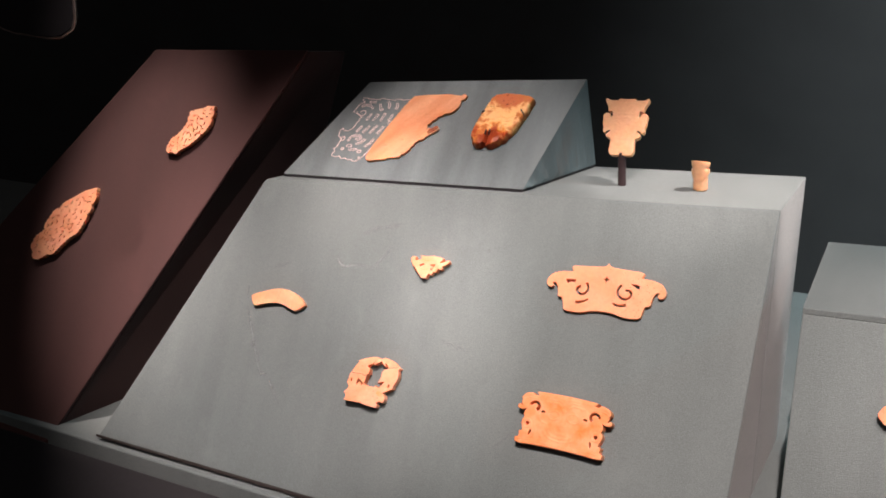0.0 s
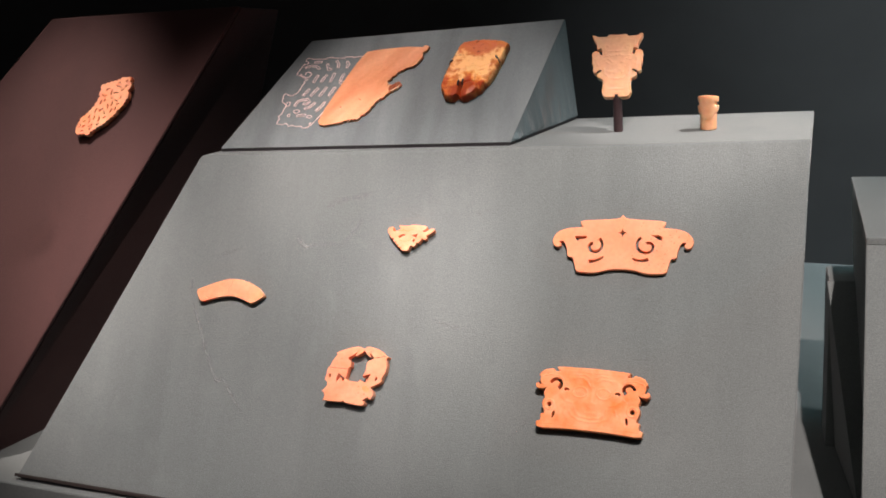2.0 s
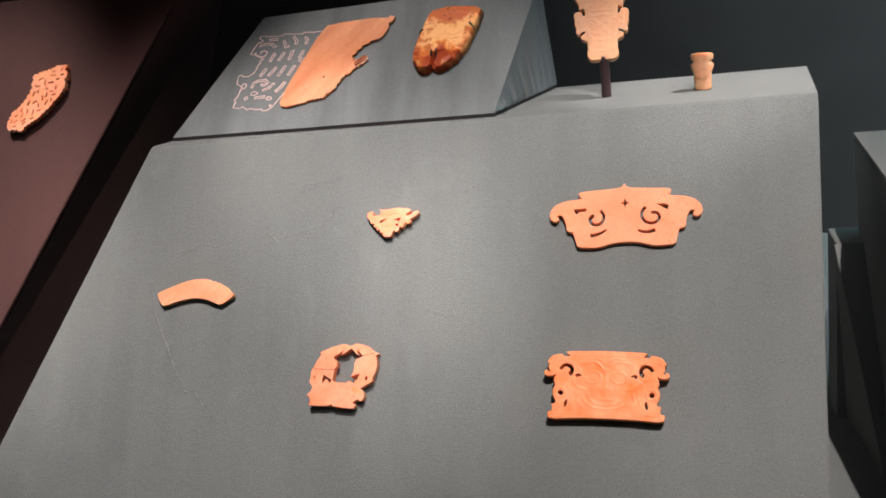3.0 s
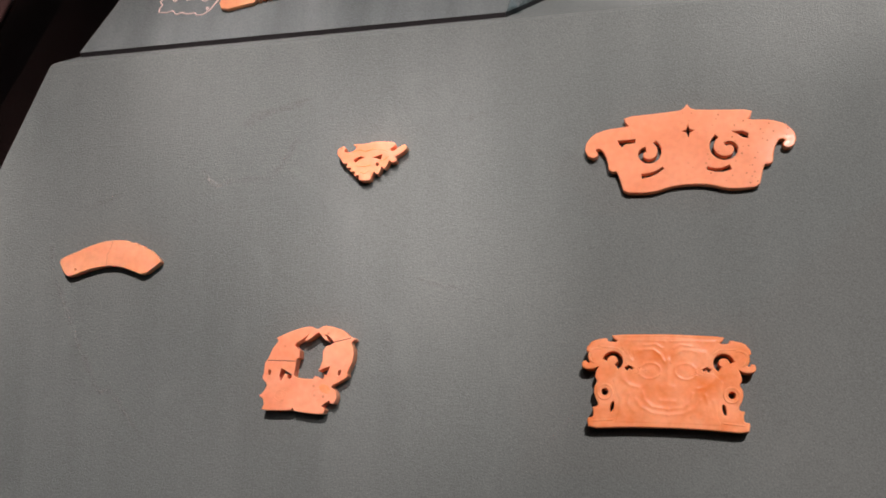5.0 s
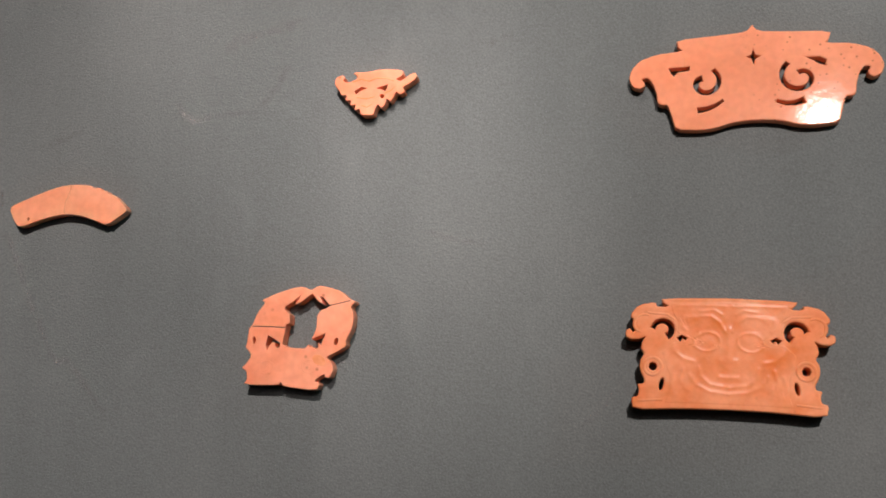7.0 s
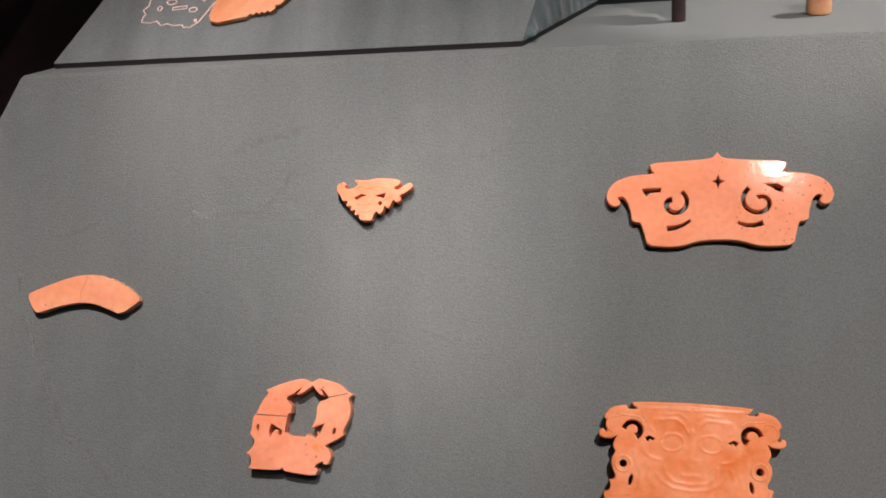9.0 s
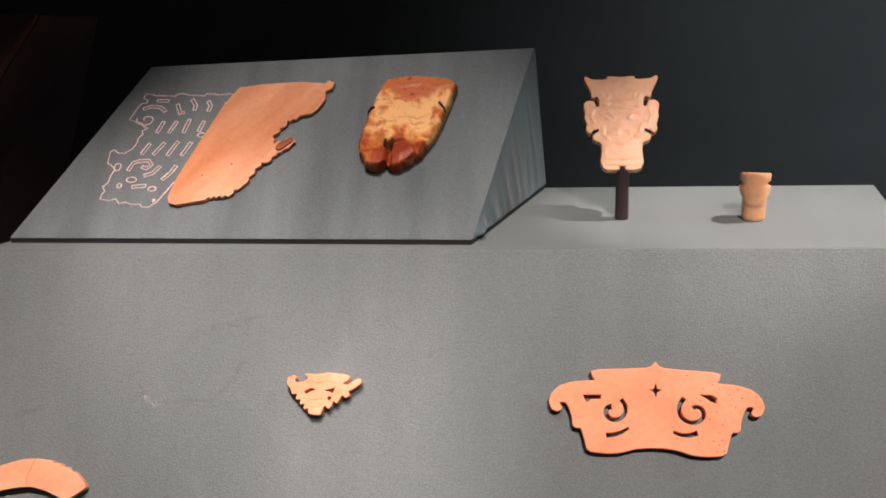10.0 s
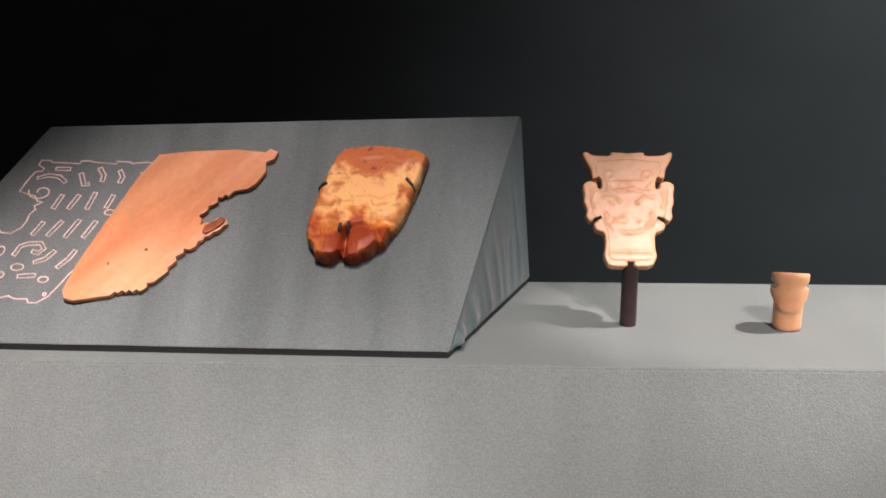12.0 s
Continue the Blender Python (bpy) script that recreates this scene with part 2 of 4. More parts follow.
def relief_panel(rim, level, strokes, rings=56, spokes=200):
    """A carved skin over a slab's face: nil at its rim, swelling along the strokes within."""
    cx, cy = sum(p[0] for p in rim) / len(rim), sum(p[1] for p in rim) / len(rim)
    reach = []
    for i in range(spokes):
        a = 2 * math.pi * i / spokes
        reach.append(reach_of(rim, cx, cy, math.cos(a), math.sin(a)))
    ang = np.arange(spokes) * 2 * math.pi / spokes
    k = (np.arange(1, rings + 1) / rings)[:, None]
    x, y = cx + k * np.array(reach) * np.cos(ang), cy + k * np.array(reach) * np.sin(ang)
    fade = np.clip((1 - k) / 0.12, 0, 1)
    z = level - 0.04 + 0.10 * np.clip((1 - k) / 0.03, 0, 1) + fade * np.maximum(swell(x, y, strokes), -0.02)
    return polar_mesh(x, y, z, (cx, cy, z[0].mean()))


def reach_of(rim, cx, cy, dx, dy):
    """How far a ray from the centre goes to the rim."""
    best = 0.0
    for (ax, ay), (bx, by) in zip(rim, rim[1:] + rim[:1]):
        ex, ey = bx - ax, by - ay
        det = dx * ey - dy * ex
        if abs(det) > 1e-9:
            r = ((ax - cx) * ey - (ay - cy) * ex) / det
            w = ((ax - cx) * dy - (ay - cy) * dx) / det
            if r > best and -1e-6 <= w <= 1 + 1e-6:
                best = r
    return best


def polar_mesh(x, y, z, hub):
    rings, spokes = x.shape
    verts = [hub] + list(zip(x.ravel().tolist(), y.ravel().tolist(), z.ravel().tolist()))
    faces = [(0, 1 + i, 1 + (i + 1) % spokes) for i in range(spokes)]
    for r in range(rings - 1):
        a, b = 1 + r * spokes, 1 + (r + 1) * spokes
        faces += [(a + i, b + i, b + (i + 1) % spokes, a + (i + 1) % spokes) for i in range(spokes)]
    mesh = bpy.data.meshes.new("carved")
    mesh.from_pydata([(p * MM, q * MM, r * MM) for p, q, r in verts], [], faces)
    mesh.shade_smooth()
    return mesh


def both(*paths):
    return [[(s * x, y) for x, y in path] for path in paths for s in (-1, 1)]


def tubes_mesh(lines, radius, lift=0.0, closed=True):
    """Thin round cords along lines given in millimetres."""
    cu = bpy.data.curves.new("cord", "CURVE")
    cu.dimensions = "3D"
    cu.bevel_depth, cu.bevel_resolution, cu.use_fill_caps = radius * MM, 1, True
    for line in lines:
        sp = cu.splines.new("POLY")
        sp.points.add(len(line) - 1)
        for p, q in zip(sp.points, line):
            p.co = (q[0] * MM, q[1] * MM, (q[2] if len(q) > 2 else lift) * MM, 1)
        sp.use_cyclic_u = closed
    ob = bpy.data.objects.new("cord", cu)
    mesh = bpy.data.meshes.new_from_object(ob)
    bpy.data.objects.remove(ob)
    bpy.data.curves.remove(cu)
    return mesh


def sharp(mesh):
    mesh.shade_smooth()
    mesh.set_sharp_from_angle(angle=radians(11))


def frame_of(origin, across, upward):
    ex = Vector(across).normalized()
    ey = Vector(upward)
    ey = (ey - ex * ey.dot(ex)).normalized()
    ez = ex.cross(ey)
    m = Matrix((ex, ey, ez)).transposed().to_4x4()
    m.translation = origin
    return m


def slab_thing(name, where, x, y, turn, outline, holes, thick, mat, label, category, edge=0.5, rounds=1, group=""):
    """A carved slab lying on the surface where, at x and y metres on it."""
    ob = link_mesh(name, plate_mesh(rounded(outline, rounds), holes, thick, edge), mat)
    sharp(ob.data)
    ob.matrix_world = where @ pose(x, y, 0.0003, 0, 0, turn)
    return tagged(ob, label, category, group)


# ---------------------------------------------------------------- the case and its room
TILT_FRONT = radians(56.32)
SLOPE = frame_of((0, 0, 1.0), (1, 0, 0), (0, math.cos(TILT_FRONT), math.sin(TILT_FRONT)))
W_FL, W_FR = Vector((-0.3310, 0.0110, 1.0021)), Vector((-0.1311, 0.0062, 1.0021))
W_TL, W_TR = Vector((-0.2864, 0.0779, 1.0635)), Vector((-0.1062, 0.0875, 1.0660))
WEDGE = frame_of(W_FL, W_FR - W_FL, (W_TL + W_TR) / 2 - (W_FL + W_FR) / 2)
normal = WEDGE.to_3x3() @ Vector((0, 0, 1))
W_TL, W_TR = [c - normal * normal.dot(c - W_FL) for c in (W_TL, W_TR)]
rise = WEDGE.to_3x3() @ Vector((0, 1, 0))
W_TL, W_TR = W_TL + rise * 0.0035, W_TR - rise * 0.0015
TILT_BROWN = radians(58)
BROWN_FACE = frame_of((0, -0.113, 0.8235), (1, 0, 0), (0, math.cos(TILT_BROWN), math.sin(TILT_BROWN)))


def setting(ob, label, category):
    return tagged(ob, label, category, kind="structure")


setting(part("wall_back", box(-2.2, 2.2, 0.42, 0.50, 0.0, 2.6), FIELD), "dark teal-grey painted back wall of the display case", "wall")
setting(part("floor", box(-2.2, 2.2, -2.6, 0.50, -0.05, 0.0), ROOM), "dark gallery floor in front of the case", "floor")
setting(part("ceiling", box(-2.2, 2.2, -2.6, 0.50, 2.6, 2.65), ROOM), "dark ceiling over case and gallery", "ceiling")
setting(part("wall_left", box(-2.25, -2.2, -2.6, 0.50, 0.0, 2.6), ROOM), "dark gallery side wall in deep shade", "wall")
setting(part("wall_right", box(2.2, 2.25, -2.6, 0.50, 0.0, 2.6), ROOM), "dark gallery side wall in deep shade", "wall")
setting(part("wall_front", box(-2.2, 2.2, -2.65, -2.6, 0.0, 2.6), ROOM), "dark gallery wall behind the viewer", "wall")

deck = solid([(-1.2, -0.076, 0.74), (1.0, -0.215, 0.70), (1.0, 0.42, 0.70), (-1.2, 0.42, 0.74),
              (-1.2, -0.076, 0.862), (1.0, -0.215, 0.735), (1.0, 0.42, 0.735), (-1.2, 0.42, 0.862)], 0.0008, 1)
setting(part("case_deck", deck, GREY), "grey fabric-covered deck of the display case", "deck")
apron = solid([(-1.2, -0.20, 0.0), (1.0, -0.30, 0.0), (1.0, -0.218, 0.0), (-1.2, -0.080, 0.0),
               (-1.2, -0.20, 0.80), (1.0, -0.30, 0.68), (1.0, -0.218, 0.728), (-1.2, -0.080, 0.852)], 0.002, 1)
setting(part("case_apron", apron, BLACK), "black lacquered front panel below the deck", "panel")


def on_slope(u, v):
    return SLOPE @ Vector((u, -v, 0))


# The large grey stand: a sloping front, a level top and splayed left side
def grey_stand():
    stand = tagged(new("display_stand"), "large grey fabric-covered stand with sloping front", "display stand")
    lo_l, lo_r = on_slope(-0.4377, 0.2150), on_slope(0.0275, 0.2535)
    bm = bmesh.new()
    a, b, c, d, e, f = [bm.verts.new(v) for v in (lo_l, lo_r, (0.0330, -0.0002, 0.77), (-0.385, -0.0002, 0.79), (-0.3405, -0.0002, 1.0), (0.0440, -0.0002, 1.0))]
    for face in ((a, b, f, e), (c, d, e, f), (d, c, b, a), (a, e, d), (b, c, f)):
        bm.faces.new(face)
    bmesh.ops.bevel(bm, geom=bm.edges[:], offset=0.0011, segments=3, profile=0.5, affect="EDGES")
    part("sloping_front", bm, GREY, stand)
    part("rear_box", solid([(-0.385, 0.0002, 0.79), (0.0330, 0.0002, 0.77), (0.0400, 0.0910, 0.77), (-0.36, 0.0910, 0.80),
                            (-0.3405, 0.0002, 1.0), (0.0440, 0.0002, 1.0), (0.0515, 0.0910, 1.0), (-0.292, 0.0910, 1.0)], 0.0011, 3), GREY, stand)
    a, b = on_slope(-0.4385, 0.2155), on_slope(0.0275, 0.2540)
    n = SLOPE.to_3x3() @ Vector((0, 0, 1))
    slit = solid([a - n * 0.002, b - n * 0.003, b + Vector((0, 0.004, -0.004)), a + Vector((0, 0.002, -0.002)),
                  a + n * 0.0012, b + n * 0.002, b + n * 0.002 + Vector((0, 0.002, 0.0035)), a + n * 0.0012 + Vector((0, 0.001, 0.0016))])
    part("shadow_gap", slit, CLAW, stand, "dark open joint along the foot of the slope")
    return stand


stand = grey_stand()

# The wedge on top of it
wedge = tagged(new("display_wedge"), "grey fabric wedge lying on the large stand", "display wedge")
wl, wr = Vector((-0.288, 0.0905, 1.0022)), Vector((-0.1015, 0.0895, 1.0022))
part("body", solid([W_FL, W_FR, wr, wl, W_FL + rise * 0.0007, W_FR + rise * 0.0007, W_TR, W_TL], 0.0003, 2), DRAPED, wedge)
# A black strip is put in for the dark gap under the wedge.
foot = [Vector((*c.xy, 1.0)) + Vector((dx, dy, 0)) for c, dx, dy in ((W_FL, 0.0004, -0.0002), (W_FR, -0.0002, -0.0002), (wr, -0.0004, -0.0012), (wl, 0.0012, -0.0012))]
part("gap_strip", solid(foot + [c + Vector((0, 0, 0.0021)) for c in foot]), BLACK, wedge, "black strip filling the dark gap under the wedge")


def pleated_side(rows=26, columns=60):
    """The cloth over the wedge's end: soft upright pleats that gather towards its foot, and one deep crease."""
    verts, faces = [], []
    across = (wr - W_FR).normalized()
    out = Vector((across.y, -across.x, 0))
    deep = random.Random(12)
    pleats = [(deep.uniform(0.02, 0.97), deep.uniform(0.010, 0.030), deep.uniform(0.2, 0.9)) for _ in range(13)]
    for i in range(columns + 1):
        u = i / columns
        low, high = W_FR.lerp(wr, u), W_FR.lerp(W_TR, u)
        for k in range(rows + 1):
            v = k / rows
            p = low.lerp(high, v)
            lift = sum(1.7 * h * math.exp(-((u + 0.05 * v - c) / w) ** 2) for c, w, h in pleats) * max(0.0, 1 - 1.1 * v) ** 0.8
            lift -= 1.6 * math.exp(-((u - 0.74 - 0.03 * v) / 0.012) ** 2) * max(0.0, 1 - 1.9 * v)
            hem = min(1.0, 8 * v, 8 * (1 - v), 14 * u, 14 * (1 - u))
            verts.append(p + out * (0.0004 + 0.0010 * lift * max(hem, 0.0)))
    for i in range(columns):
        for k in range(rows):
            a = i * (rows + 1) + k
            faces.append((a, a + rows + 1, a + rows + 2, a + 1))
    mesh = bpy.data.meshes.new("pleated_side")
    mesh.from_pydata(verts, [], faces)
    return link_mesh("pleated_side", mesh, SHADED_PLEATS, wedge, "pleated grey cloth end of the wedge, teal shade in its colour", True)


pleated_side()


# The brown stand beside it
def brown_stand():
    ob = tagged(new("brown_stand"), "tall brown fabric-covered stand with steep sloping front", "display stand")
    fr = lambda x, s, h=0.0: BROWN_FACE @ Vector((x, s, h))
    part("body", solid([fr(-0.725, -0.02, -0.003), fr(-0.4900, -0.02, -0.003), (-0.42, 0.10, 0.80), (-0.60, 0.10, 0.80),
                        fr(-0.474, 0.317, -0.003), fr(-0.3245, 0.317, -0.003), (-0.316, 0.10, 1.085), (-0.455, 0.10, 1.086)], 0.001, 2), BROWN, ob)
    part("front_panel", solid([fr(-0.725, -0.02, -0.003), fr(-0.4900, -0.02, -0.003), fr(-0.3245, 0.317, -0.003), fr(-0.474, 0.317, -0.003),
                               fr(-0.725, -0.02), fr(-0.4900, -0.02), fr(-0.3245, 0.317), fr(-0.474, 0.317)], 0.0012, 2), BROWN, ob)
    return ob


brown_stand()


# The lower grey stand on the other side
def side_stand():
    ob = tagged(new("side_stand"), "lower grey fabric-covered stand beside the large one", "display stand")
    z = 0.9654
    low = [(0.0585, -0.190, 0.70), (0.60, -0.235, 0.70), (0.60, 0.049, 0.70), (0.0860, 0.052, 0.70)]
    rim = [(0.0663, -0.0770), (0.60, -0.1136), (0.60, 0.030), (0.0712, 0.0515)]
    part("body", solid(low + [(x, y, z - 0.004) for x, y in rim], 0.0004, 1), GREY, ob)
    part("top_board", solid([(x, y, z - 0.004) for x, y in rim] + [(x, y, z) for x, y in rim], 0.0004, 1), GREY, ob)
    return ob


side_stand()


def low_stand():
    """A lower sloping stand that shows in the gap between the two others."""
    ob = tagged(new("low_stand"), "low grey sloping stand in the gap between two others", "display stand")
    z = 0.903
    part("sloping_front", solid([(0.0735, -0.052, 0.773), (0.30, -0.052, 0.773), (0.30, 0.0345, 0.773), (0.066, 0.0345, 0.773),
                                 (0.0575, 0.0345, z - 0.0001), (0.30, 0.0345, z - 0.0001), (0.30, 0.0350, z), (0.0575, 0.0350, z)], 0.0002, 1), GREY, ob)
    part("rear_box", box(0.0590, 0.30, 0.0352, 0.0660, 0.74, z, 0.0008), GREY, ob)
    return ob


low_stand()

# A dark framed panel of unknown kind before the brown stand; its arm is made up
tablet = tagged(new("dark_panel"), "small black rounded panel with a thin metal rim, on an added arm", "tablet")
tm = frame_of((-0.3850, -0.130, 1.1230), (1.0, 0.0, -0.12), (0.0, 0.0, 1))
link_mesh("dark_board", plate_mesh(rounded([(-74, 0), (0, 0), (0, 48), (-74, 48)], 2), [], 5, 1.0), BLACK, tablet)
link_mesh("rim", tubes_mesh([rounded([(-74.4, -0.4), (0.4, -0.4), (0.4, 48.4), (-74.4, 48.4)], 2)], 0.9, 3.6), CHROME, tablet, "thin metal rim")
link_mesh("arm", tubes_mesh([[(-40, 24, -1.0), (-300, 24, -1.0), (-330, 10, -1.0), (-330, -300, -1.0)]], 2.0, 0, False), BLACK, tablet)
tablet.matrix_world = tm

# ---------------------------------------------------------------- carved pieces on the grey slope
eye_half = [(0.0, 17.8), (-2.0, 15.6), (-9.6, 15.0), (-24.6, 14.2), (-23.8, 11.2), (-22.6, 10.2), (-31.0, 9.6), (-36.6, 7.7), (-39.4, 4.6), (-40.3, 1.6),
            (-39.2, -1.3), (-37.0, -2.3), (-35.4, -1.6), (-34.9, -0.5), (-36.1, 1.3), (-34.0, 1.5), (-32.5, -0.6), (-31.4, -4.2), (-31.2, -7.2), (-29.9, -8.2), (-27.9, -8.2),
            (-26.8, -12.0), (-25.6, -16.8), (-18.0, -17.4), (-13.0, -17.0), (-8.0, -15.4), (-3.0, -14.8)]
eye_holes = [
    [(0.0, 9.2), (0.6, 7.4), (2.1, 6.9), (0.6, 6.2), (0.0, 4.4), (-0.6, 6.2), (-2.1, 6.9), (-0.6, 7.4)],
    band(spiral(-16.0, -1.2, 5.7, 1.6, 75, -250, 18, 0.95)[1:], (0.65, 0.95)),
    band(spiral(14.4, -0.8, 6.6, 1.6, 125, 470, 20, 0.9), (0.75, 0.65)),
    [(-27.2, 4.4), (-20.4, 4.6), (-20.6, 3.2), (-24.4, 2.9), (-25.6, 1.6), (-26.4, 2.6)],
    [(16.6, 5.6), (20.6, 5.6), (22.6, 4.4), (22.2, 2.7), (20.4, 3.2), (18.8, 4.4)],
    band([(-18.4, -10.6), (-15.4, -10.2), (-12.6, -9.2), (-10.2, -7.6)], (0.9, 0.4)),
    band([(6.6, -8.6), (9.4, -9.6), (12.4, -9.6), (15.2, -8.7)], (0.5, 0.9)),
]
eyed = slab_thing("carved_plaque", SLOPE, -0.0600, -0.0631, -1.0, mirrored(eye_half), eye_holes, 4.2, SPECKLED,
           "salmon stone plaque pierced with two spirals and hooked ends", "carved plaque", 0.5)
link_mesh("mended_crack", tubes_mesh([[(-22.8, 10.0), (-21.7, 7.6), (-22.0, 4.6)]], 0.13, 4.18, False), RUST, eyed, "fine rust-coloured mended crack")

face_half = [(-1.0, 17.8), (-20.6, 17.3), (-19.9, 15.8), (-18.4, 14.7), (-21.9, 14.6), (-22.3, 16.1), (-27.7, 15.0), (-30.3, 11.6), (-28.5, 9.6), (-28.2, 7.3),
             (-29.2, 6.2), (-30.0, 7.6), (-31.5, 6.9), (-31.5, 4.9), (-29.9, 4.0), (-27.2, 4.1), (-25.3, 5.1), (-26.2, 3.7), (-26.7, 1.4), (-25.6, -0.4),
             (-26.8, -2.2), (-27.0, -4.5), (-26.4, -6.4), (-25.4, -8.4), (-25.7, -9.6), (-27.6, -9.9), (-27.0, -11.7), (-27.3, -13.6), (-29.4, -14.0), (-28.8, -17.8),
             (-14.1, -16.9), (-1.5, -16.7)]
face_holes = []
for s in (-1, 1):
    face_holes += [oval(s * 22.9, -4.2, 1.25, 1.25), oval(s * 20.2, -9.6, 0.65, 1.9, s * 12, 10),
                   band([(s * x, y) for x, y in spiral(-19.8, 7.2, 3.3, 2.2, 170, -60, 12)], (0.7, 1.0)),
                   band([(s * -15.2, 4.4), (s * -14.0, 5.4), (s * -12.8, 4.6)], (0.7, 0.4))]
plaque = slab_thing("relief_plaque", SLOPE, -0.0736, -0.1540, -3.5, mirrored(face_half), face_holes, 8.6, RUST,
                    "orange-red stone plaque with shallow carved relief and scrolled ends", "carved plaque", 0.6)
carving = [(oval(s * 6.5, 4.0, 3.9, 2.9, s * -8, 24) + [oval(s * 6.5, 4.0, 3.9, 2.9, s * -8, 24)[0]], 0.45, 0.55) for s in (-1, 1)]
carving += [([(s * 6.5 - 0.8, 4.0), (s * 6.5 + 0.8, 4.0)], 2.2, 0.5) for s in (-1, 1)]
carving += [(p, 0.6, 0.55) for p in both([(-1.2, 7.4), (-2.6, 10.0), (-5.2, 11.9), (-8.6, 11.9), (-12.2, 10.4)], [(-10.5, 11.8), (-13.4, 11.2), (-14.4, 8.8), (-13.0, 7.6)],
                                         [(-18.0, 4.0), (-16.4, 0.8), (-13.6, -1.6), (-10.6, -2.2)], [(-11.8, -6.4), (-9.6, -9.4), (-5.6, -11.4), (0, -12.0)],
                                         [(-9.0, -4.0), (-8.4, -6.6), (-5.6, -9.2), (0, -10.0)], [(-13.6, -4.6), (-14.6, -8.0), (-12.4, -11.0)], [(-16.4, -6.4), (-17.6, -10.0), (-16.0, -12.6)])]
carving += [([(0, 8.0), (0, -0.6)], 1.1, 0.6), ([(-2.2, -1.8), (2.2, -1.8)], 1.0, 0.5), ([(-2.6, -7.0), (2.6, -7.0)], 0.8, 0.5)]
carving += [(p, 0.5, 0.4) for p in both([(-16.0, 15.2), (-8.0, 15.4), (-1.0, 15.2)], [(-8.4, 13.4), (-4.4, 14.0), (-2.2, 12.6)])]
panel_rim = mirrored([(-0.5, 16.8), (-18.0, 16.2), (-17.2, 12.6), (-15.4, 10.2), (-15.8, 6.6), (-12.0, 5.9), (-13.0, 3.8), (-16.8, 3.6), (-20.5, 0.4), (-19.0, -4.6), (-18.0, -7.0), (-18.2, -12.4), (-19.6, -15.6), (-9.0, -15.4)])
carving = [(p, w * 0.95, h * 0.27) for p, w, h in carving]
link_mesh("relief", relief_panel(panel_rim, 8.6, carving), RUST, plaque, "shallow carved face-like relief")
for x, y in ((-22.9, -4.2), (22.9, -4.2)):
    link_mesh("relief_ring", tubes_mesh([oval(x, y, 2.7, 2.7, 0, 24)], 0.8, 8.15), RUST, plaque)
for line in both(spiral(-26.0, 8.6, 3.6, 2.2, 60, 250, 16), [(-24.6, 12.6), (-18.6, 12.2), (-16.4, 10.6)], [(-27.4, -15.0), (-20.0, -14.4)]):
    link_mesh("relief_line", tubes_mesh([line], 0.7, 8.12, False), RUST, plaque)

oval_out = [(4.1, 16.2), (1.4, 17.7), (-2.7, 17.2), (-7.4, 15.8), (-11.6, 14.2), (-13.4, 13.4), (-12.0, 12.6), (-14.8, 9.2), (-16.6, 5.0), (-17.8, 4.0), (-18.3, -0.8), (-19.0, -2.4),
            (-17.2, -4.4), (-16.9, -5.7), (-18.5, -8.2), (-20.2, -9.5), (-18.4, -10.5), (-18.0, -13.4), (-19.4, -15.2), (-6.9, -15.8), (-6.0, -14.6), (-5.1, -16.2), (6.5, -17.8),
            (7.7, -15.4), (5.8, -14.3), (9.4, -12.2), (9.2, -13.4), (11.2, -13.6), (12.4, -10.9), (11.7, -8.3), (9.7, -6.7), (13.7, -4.9), (16.9, -3.1), (16.6, -1.2), (18.9, 2.9), (19.4, 7.4), (18.2, 10.3),
            (20.3, 11.8), (17.5, 12.9), (14.8, 15.6), (10.8, 17.0), (7.0, 17.8)]
oval_in = [(4.8, 14.9), (6.0, 13.4), (7.2, 12.0), (8.7, 11.3), (8.3, 12.6), (7.4, 13.9), (8.6, 13.6), (11.0, 10.7), (9.6, 9.8), (7.8, 9.4), (6.5, 7.5), (6.3, 3.5), (5.6, 1.6), (4.6, -0.5), (9.4, 1.2), (8.6, -0.8), (7.9, -2.5), (6.9, -1.7), (7.0, -3.0), (6.2, -3.9),
           (4.9, -3.0), (4.1, -3.2), (3.4, -2.3), (2.3, -3.5), (-1.0, -3.3), (-4.0, -2.9), (-5.6, -1.9), (-4.8, 2.9), (-4.4, 4.7), (-3.2, 5.2), (-3.1, 8.2), (-4.4, 9.2), (-5.1, 10.0), (-4.8, 11.0), (-2.4, 12.2), (0.4, 14.3), (-0.6, 12.8), (-1.6, 11.8), (0.0, 11.9), (1.6, 12.8), (4.1, 14.6)]
ring = slab_thing("openwork_pendant", SLOPE, -0.2139, -0.1445, 0, oval_out,
                  [oval_in, [(-10.7, 1.2), (-6.5, -1.4), (-6.6, -2.8), (-7.5, -3.2), (-8.2, -2.4), (-7.8, -1.4), (-9.3, -0.9), (-10.2, -2.2), (-11.0, -3.8), (-11.6, -2.0)], oval(-15.8, -0.3, 0.5, 1.2), oval(13.3, -1.5, 0.6, 1.2, -15)],
                  5.4, SALMON, "salmon stone openwork pendant of two curled shapes on a block", "carved pendant", 0.35)
link_mesh("mended_crack", tubes_mesh([[(-16.4, 4.6), (-11.0, 4.3), (-4.8, 3.8)], [(9.2, 10.6), (13.0, 11.2), (18.2, 12.2)]], 0.16, 5.38, False), CLAW, ring, "fine dark mended crack")

